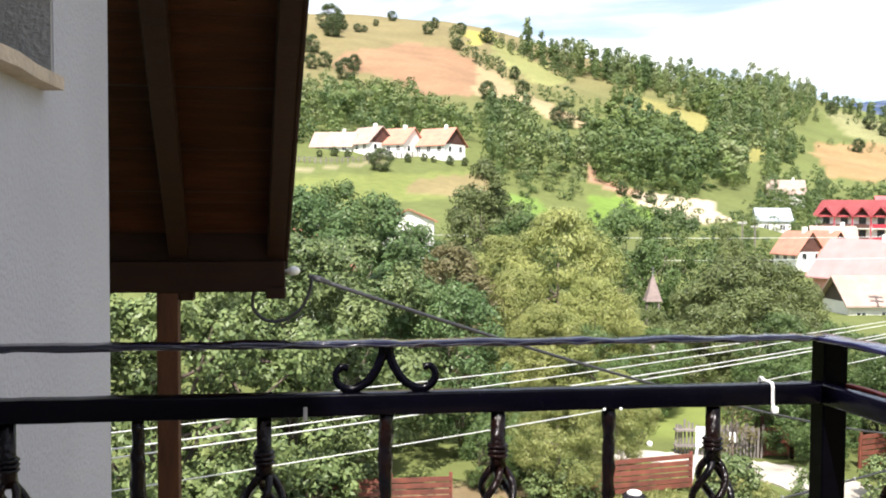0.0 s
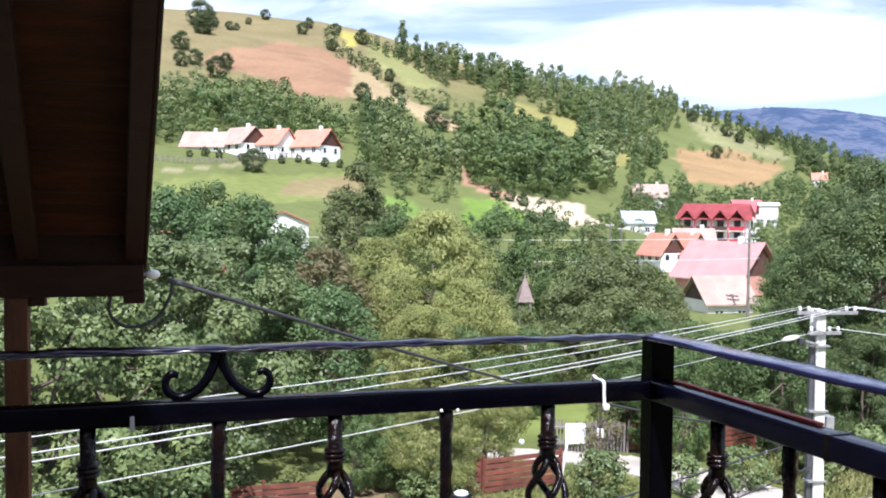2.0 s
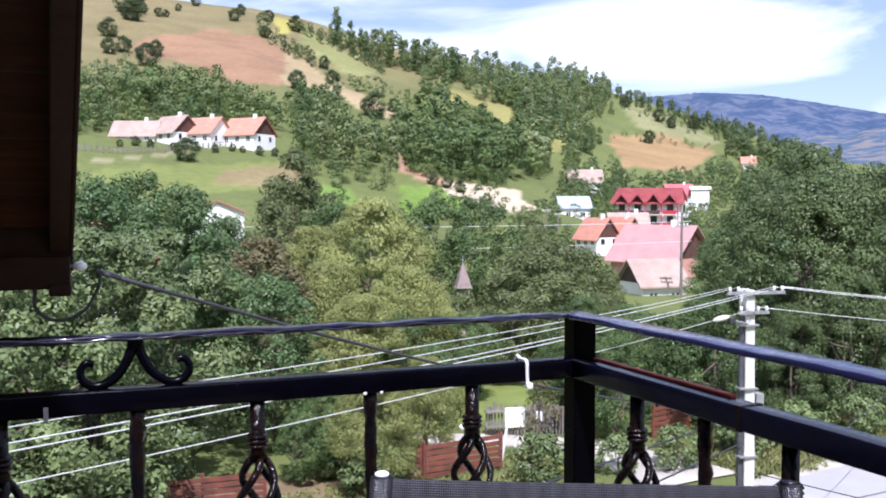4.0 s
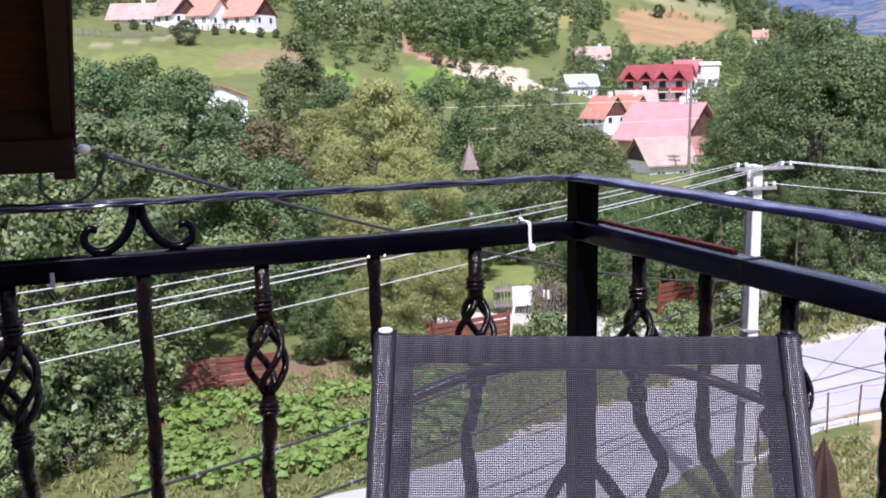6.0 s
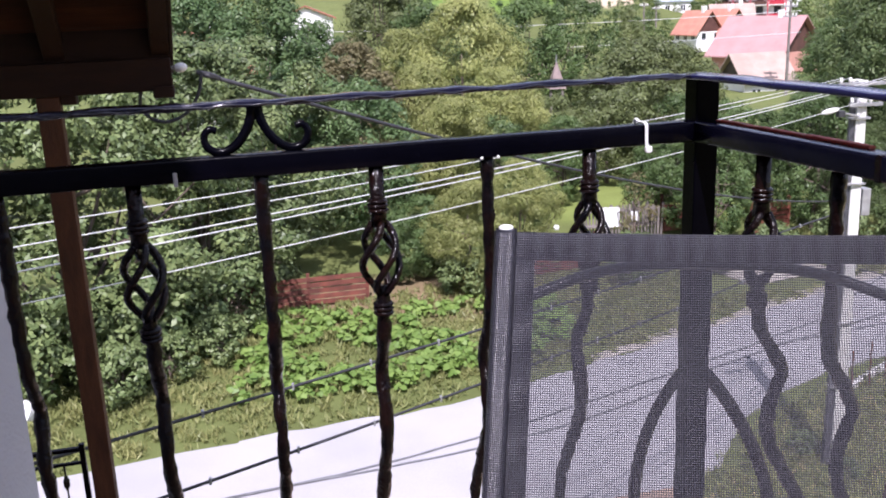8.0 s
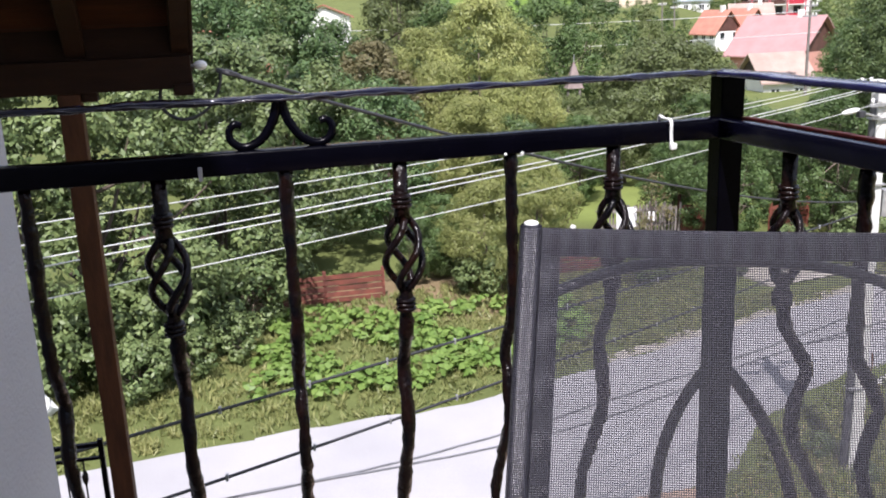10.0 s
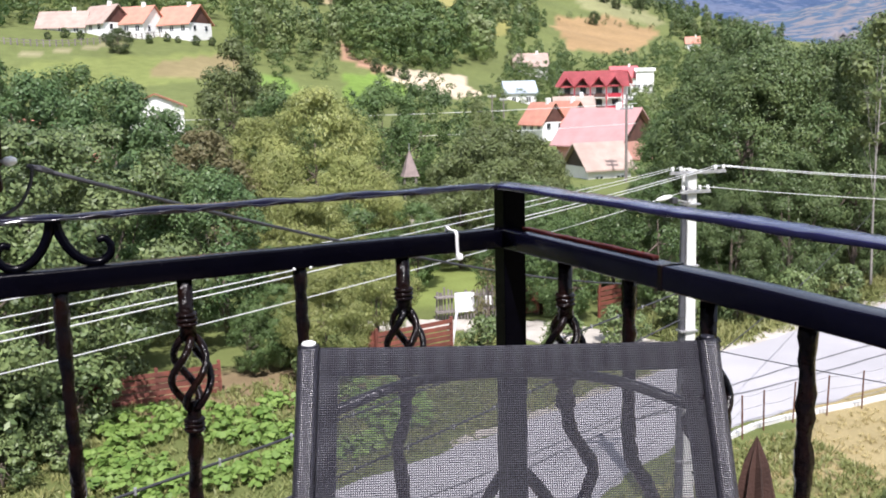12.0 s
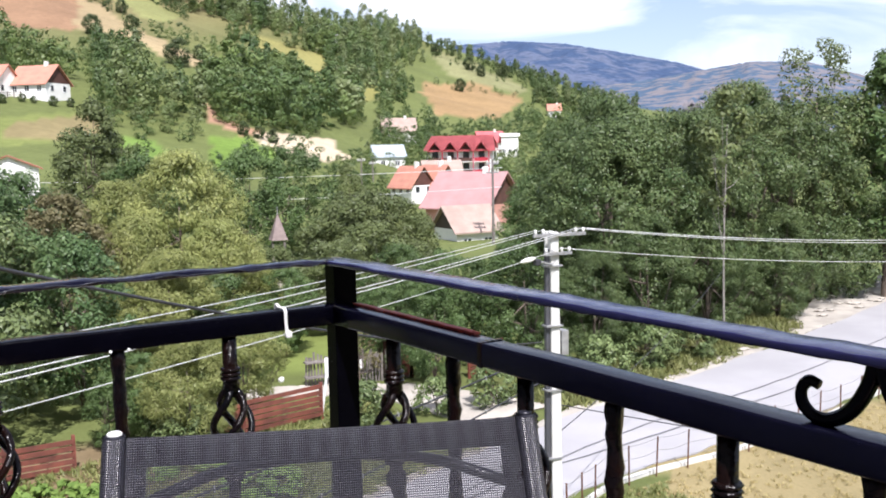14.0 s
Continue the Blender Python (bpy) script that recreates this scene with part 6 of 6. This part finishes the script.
# village
def guesthouse():
    L, W, H = 15.0, 9.0, 8.2
    ob = thing("guesthouse", (0, 0, 0), "three-storey guesthouse with crimson roof, dormers and balconies", "guesthouse", turn=Matrix())
    part("wall", box(-L / 2, L / 2, -W / 2, W / 2, -3, H, 0.03), WHITEWASH, ob)
    for sgn in (-1, 1):
        bm = bmesh.new()
        q = [bm.verts.new(c) for c in ((-L / 2 - 0.8, sgn * (W / 2 + 1.2), H - 0.6), (L / 2 + 0.8, sgn * (W / 2 + 1.2), H - 0.6), (L / 2 - 0.4, 0, H + 3.0), (-L / 2 + 0.4, 0, H + 3.0))]
        bm.faces.new(q)
        bmesh.ops.solidify(bm, geom=bm.faces[:], thickness=0.15)
        part("roof", bm, ROOF_RED, ob)
    for sgn in (-1, 1):
        bm = bmesh.new()
        q = [bm.verts.new(c) for c in ((sgn * (L / 2 - 0.1), -W / 2, H - 0.3), (sgn * (L / 2 - 0.1), W / 2, H - 0.3), (sgn * (L / 2 - 0.2), 0, H + 2.7))]
        bm.faces.new(q)
        bmesh.ops.solidify(bm, geom=bm.faces[:], thickness=0.1)
        part("gable", bm, GABLE, ob)
    for k in range(4):
        x = -L / 2 + 2.0 + k * 3.5
        d = bmesh.new()
        tri = [[d.verts.new((x + a, y, z)) for a, z in ((-1.75, H - 0.7), (1.75, H - 0.7), (0, H + 1.5))] for y in (-W / 2 - 1.3, -W / 2 + 2.2)]
        d.faces.new((tri[0][0], tri[0][2], tri[1][2], tri[1][0]))
        d.faces.new((tri[0][2], tri[0][1], tri[1][1], tri[1][2]))
        bmesh.ops.solidify(d, geom=d.faces[:], thickness=0.14)
        dorm = part("dormer", d, ROOF_RED, ob)
        f = bmesh.new()
        f.faces.new([f.verts.new((x + a, -W / 2 - 0.5, z)) for a, z in ((-1.45, H - 0.6), (1.45, H - 0.6), (0, H + 1.2))])
        bmesh.ops.solidify(f, geom=f.faces[:], thickness=0.1)
        part("dormer_front", f, GABLE, dorm)
        for st in range(3):
            z0 = 0.6 + st * 2.7
            w = part("window", box(x - 0.7, x + 0.7, -W / 2 - 0.06, -W / 2 + 0.02, z0, z0 + 1.7, 0.01), GABLE, ob)
            part("pane", box(x - 0.55, x + 0.55, -W / 2 - 0.08, -W / 2 - 0.062, z0 + 0.15, z0 + 1.55), DARK_GLASS, w)
        for st in range(2):
            z0 = 2.5 + st * 2.7
            bal = part("balcony", box(x - 1.5, x + 1.5, -W / 2 - 1.2, -W / 2 - 0.02, z0, z0 + 0.15), WHITEWASH, ob)
            part("parapet", box(x - 1.5, x + 1.5, -W / 2 - 1.2, -W / 2 - 1.12, z0 + 0.15, z0 + 1.0), RED_WALL if k == 3 else GABLE, bal)
        part("pillar", box(x + 1.62, x + 1.86, -W / 2 - 1.2, -W / 2 - 0.95, -3, H - 0.5), RED_WALL, ob)
    for st in range(3):
        z0 = 0.2 + st * 2.7
        bal = part("balcony", box(L / 2 + 0.01, L / 2 + 1.3, -W / 2, W / 2, z0 + 2.2, z0 + 2.35), WHITEWASH, ob)
        part("parapet", box(L / 2 + 1.22, L / 2 + 1.3, -W / 2, W / 2, z0 + 2.35, z0 + 3.2), WHITEWASH if st else RED_WALL, bal)
        part("window", box(L / 2 + 0.01, L / 2 + 0.05, -2.0, 2.0, z0, z0 + 1.8), DARK_GLASS, ob)
    ob.matrix_world = Matrix.Translation((214 * math.sin(radians(24.1)), 214 * math.cos(radians(24.1)), -7.4)) @ Matrix.Rotation(radians(-32), 4, "Z")


guesthouse()
house(24.75, 124, -58, 9.6, 8.4, 4.4, 4.0, ROOF_PINK, label="large house with a faded pink roof and wooden gable", base=-10.6, gable=GABLE, wall=BRICK_WALL, windows=3, eave=0.7)
house(24.3, 98, 6, 5.0, 4.8, 3.0, 2.2, ROOF_TAN, label="small white cottage with a pale weathered roof", base=-10.2, gable=ROOF_BROWN, windows=2, eave=0.5, chimney=False)
house(21.0, 150, -76, 6.0, 4.4, 2.2, 2.9, ROOF_ORANGE, label="white house with a steep orange roof", base=-6.9, gable=GABLE)
house(22.45, 151, -76, 6.0, 4.4, 2.2, 3.0, ROOF_ORANGE, label="white house with a steep orange gable roof", base=-6.9, gable=GABLE)
house(22.8, 166, -14, 6.4, 6.0, 3.0, 2.8, ROOF_TAN, label="white house with a faded orange roof", base=-7.0)
house(19.5, 198, -8, 6.2, 6.0, 3.0, 2.2, ROOF_GREY, label="white house with a blue-grey sheet roof", base=-3.4, windows=2, chimney=False)
house(17.5, 186, -20, 3.6, 3.0, 2.0, 0.8, ROOF_TAN, label="low white outbuilding under the sandy bank", base=-6.8, windows=1, chimney=False)
house(20.2, 262, -14, 9.0, 8.0, 2.4, 3.4, ROOF_TAN, label="hillside house with a pale brownish roof and veranda", base=3.6, gable=GABLE)
house(25.75, 292, -12, 8.0, 7.0, 4.0, 3.2, ROOF_RED, label="house with a crimson roof behind the guesthouse", base=-1.5)
house(27.0, 290, -25, 5.2, 5.2, 6.0, 0.7, WHITEWASH, label="white cubic house with a low roof", base=-1.8, wall=WHITEWASH, chimney=False)
house(29.7, 440, -25, 6.0, 6.0, 3.0, 2.8, ROOF_ORANGE, label="far small house with an orange roof", windows=2)
house(-9.2, 62, 30, 6, 5, 3.2, 2.2, ROOF_ORANGE, label="house with an orange roof almost hidden by trees", base=-5.6)

# well with a pointed shingle roof
well = thing("well_house", spot(12.8, 64), "silvered shingle well roof with a pointed finial", "well", turn=Matrix())
o = spot(12.8, 64)
zt = 1.3 - 0.068 * 64
part("roof", sweep([(o.x, o.y, zt - 1.75), (o.x, o.y, zt - 1.6), (o.x, o.y, zt - 0.8), (o.x, o.y, zt)], [0.80, 0.70, 0.38, 0.04], 4), SHINGLE, well)
part("finial", sweep([(o.x, o.y, zt - 0.1), (o.x, o.y, zt + 0.5)], 0.03, 5), STEEL, well)
for a in range(4):
    x, y = o.x + 0.55 * math.cos(a * math.pi / 2 + 0.6), o.y + 0.55 * math.sin(a * math.pi / 2 + 0.6)
    part("post", box(x - 0.07, x + 0.07, y - 0.07, y + 0.07, o.z - 0.1, zt - 1.9), GREY_PICKET, well)
part("wall", sweep([(o.x, o.y, o.z - 0.2), (o.x, o.y, o.z + 0.9)], 0.75, 12), GRAVEL, well)

# far poles, lattice mast, meadow fence
def far_pole(az, r, base, h, arms):
    p = spot(az, r)
    ob = thing("far_pole", (p.x, p.y, base), "wooden power pole with crossarms among the houses", "utility pole", "far poles", turn=Matrix())
    part("shaft", sweep([(p.x, p.y, base - 1), (p.x, p.y, base + h)], [0.16, 0.10], 6), GREY_PICKET, ob)
    for k in range(arms):
        part("crossarm", box(p.x - 0.65, p.x + 0.65, p.y - 0.06, p.y + 0.08, base + h - 0.5 - 0.9 * k, base + h - 0.36 - 0.9 * k), STEEL, ob)
        for d in (-0.58, -0.25, 0.25, 0.58):
            part("insulator", box(p.x + d - 0.06, p.x + d + 0.06, p.y - 0.06, p.y + 0.06, base + h - 0.36 - 0.9 * k, base + h - 0.12 - 0.9 * k), PORCELAIN, ob)


far_pole(26.0, 92, -9.0, 9.0, 2)
far_pole(17.9, 150, -8.4, 8.2, 1)
far_pole(18.6, 160, -8.4, 7.5, 1)
far_pole(30.6, 210, -8.4, 11, 1)
mast = thing("lattice_mast", spot(16.6, 470), "grey steel lattice mast on the wooded crest", "mast", turn=Matrix())
m0 = spot(16.6, 470)
H_ = 1.3 + 0.120 * 470 - m0.z
for a in range(4):
    dx, dy = (1 if a % 2 else -1), (1 if a // 2 else -1)
    part("leg", sweep([(m0.x + 1.8 * dx, m0.y + 1.8 * dy, m0.z - 1), (m0.x + 0.4 * dx, m0.y + 0.4 * dy, m0.z + H_)], 0.16, 4), STEEL, mast)
for k in range(7):
    t, t2 = k / 7, (k + 1) / 7
    w, w2 = 1.8 - 1.4 * t, 1.8 - 1.4 * t2
    for s in (-1, 1):
        part("brace", sweep([(m0.x - s * w, m0.y - w, m0.z + H_ * t), (m0.x + s * w2, m0.y - w2, m0.z + H_ * t2)], 0.1, 4), STEEL, mast)
hay = thing("meadow_fence", spot(-4, 176), "weathered pole fence across the meadow", "fence", turn=Matrix())
prev = None
for k in range(34):
    az = -10.5 + 0.33 * k
    p = spot(az, 178 - 4 * math.sin(k / 6) + 0.25 * k)
    part("post", box(p.x - 0.1, p.x + 0.1, p.y - 0.1, p.y + 0.1, p.z - 0.3, p.z + 1.2), GREY_PICKET, hay)
    if prev is not None:
        for h in (0.55, 1.0):
            part("rail", sweep([prev + Vector((0, 0, h)), p + Vector((0, 0, h))], 0.07, 4), GREY_PICKET, hay)
    prev = p
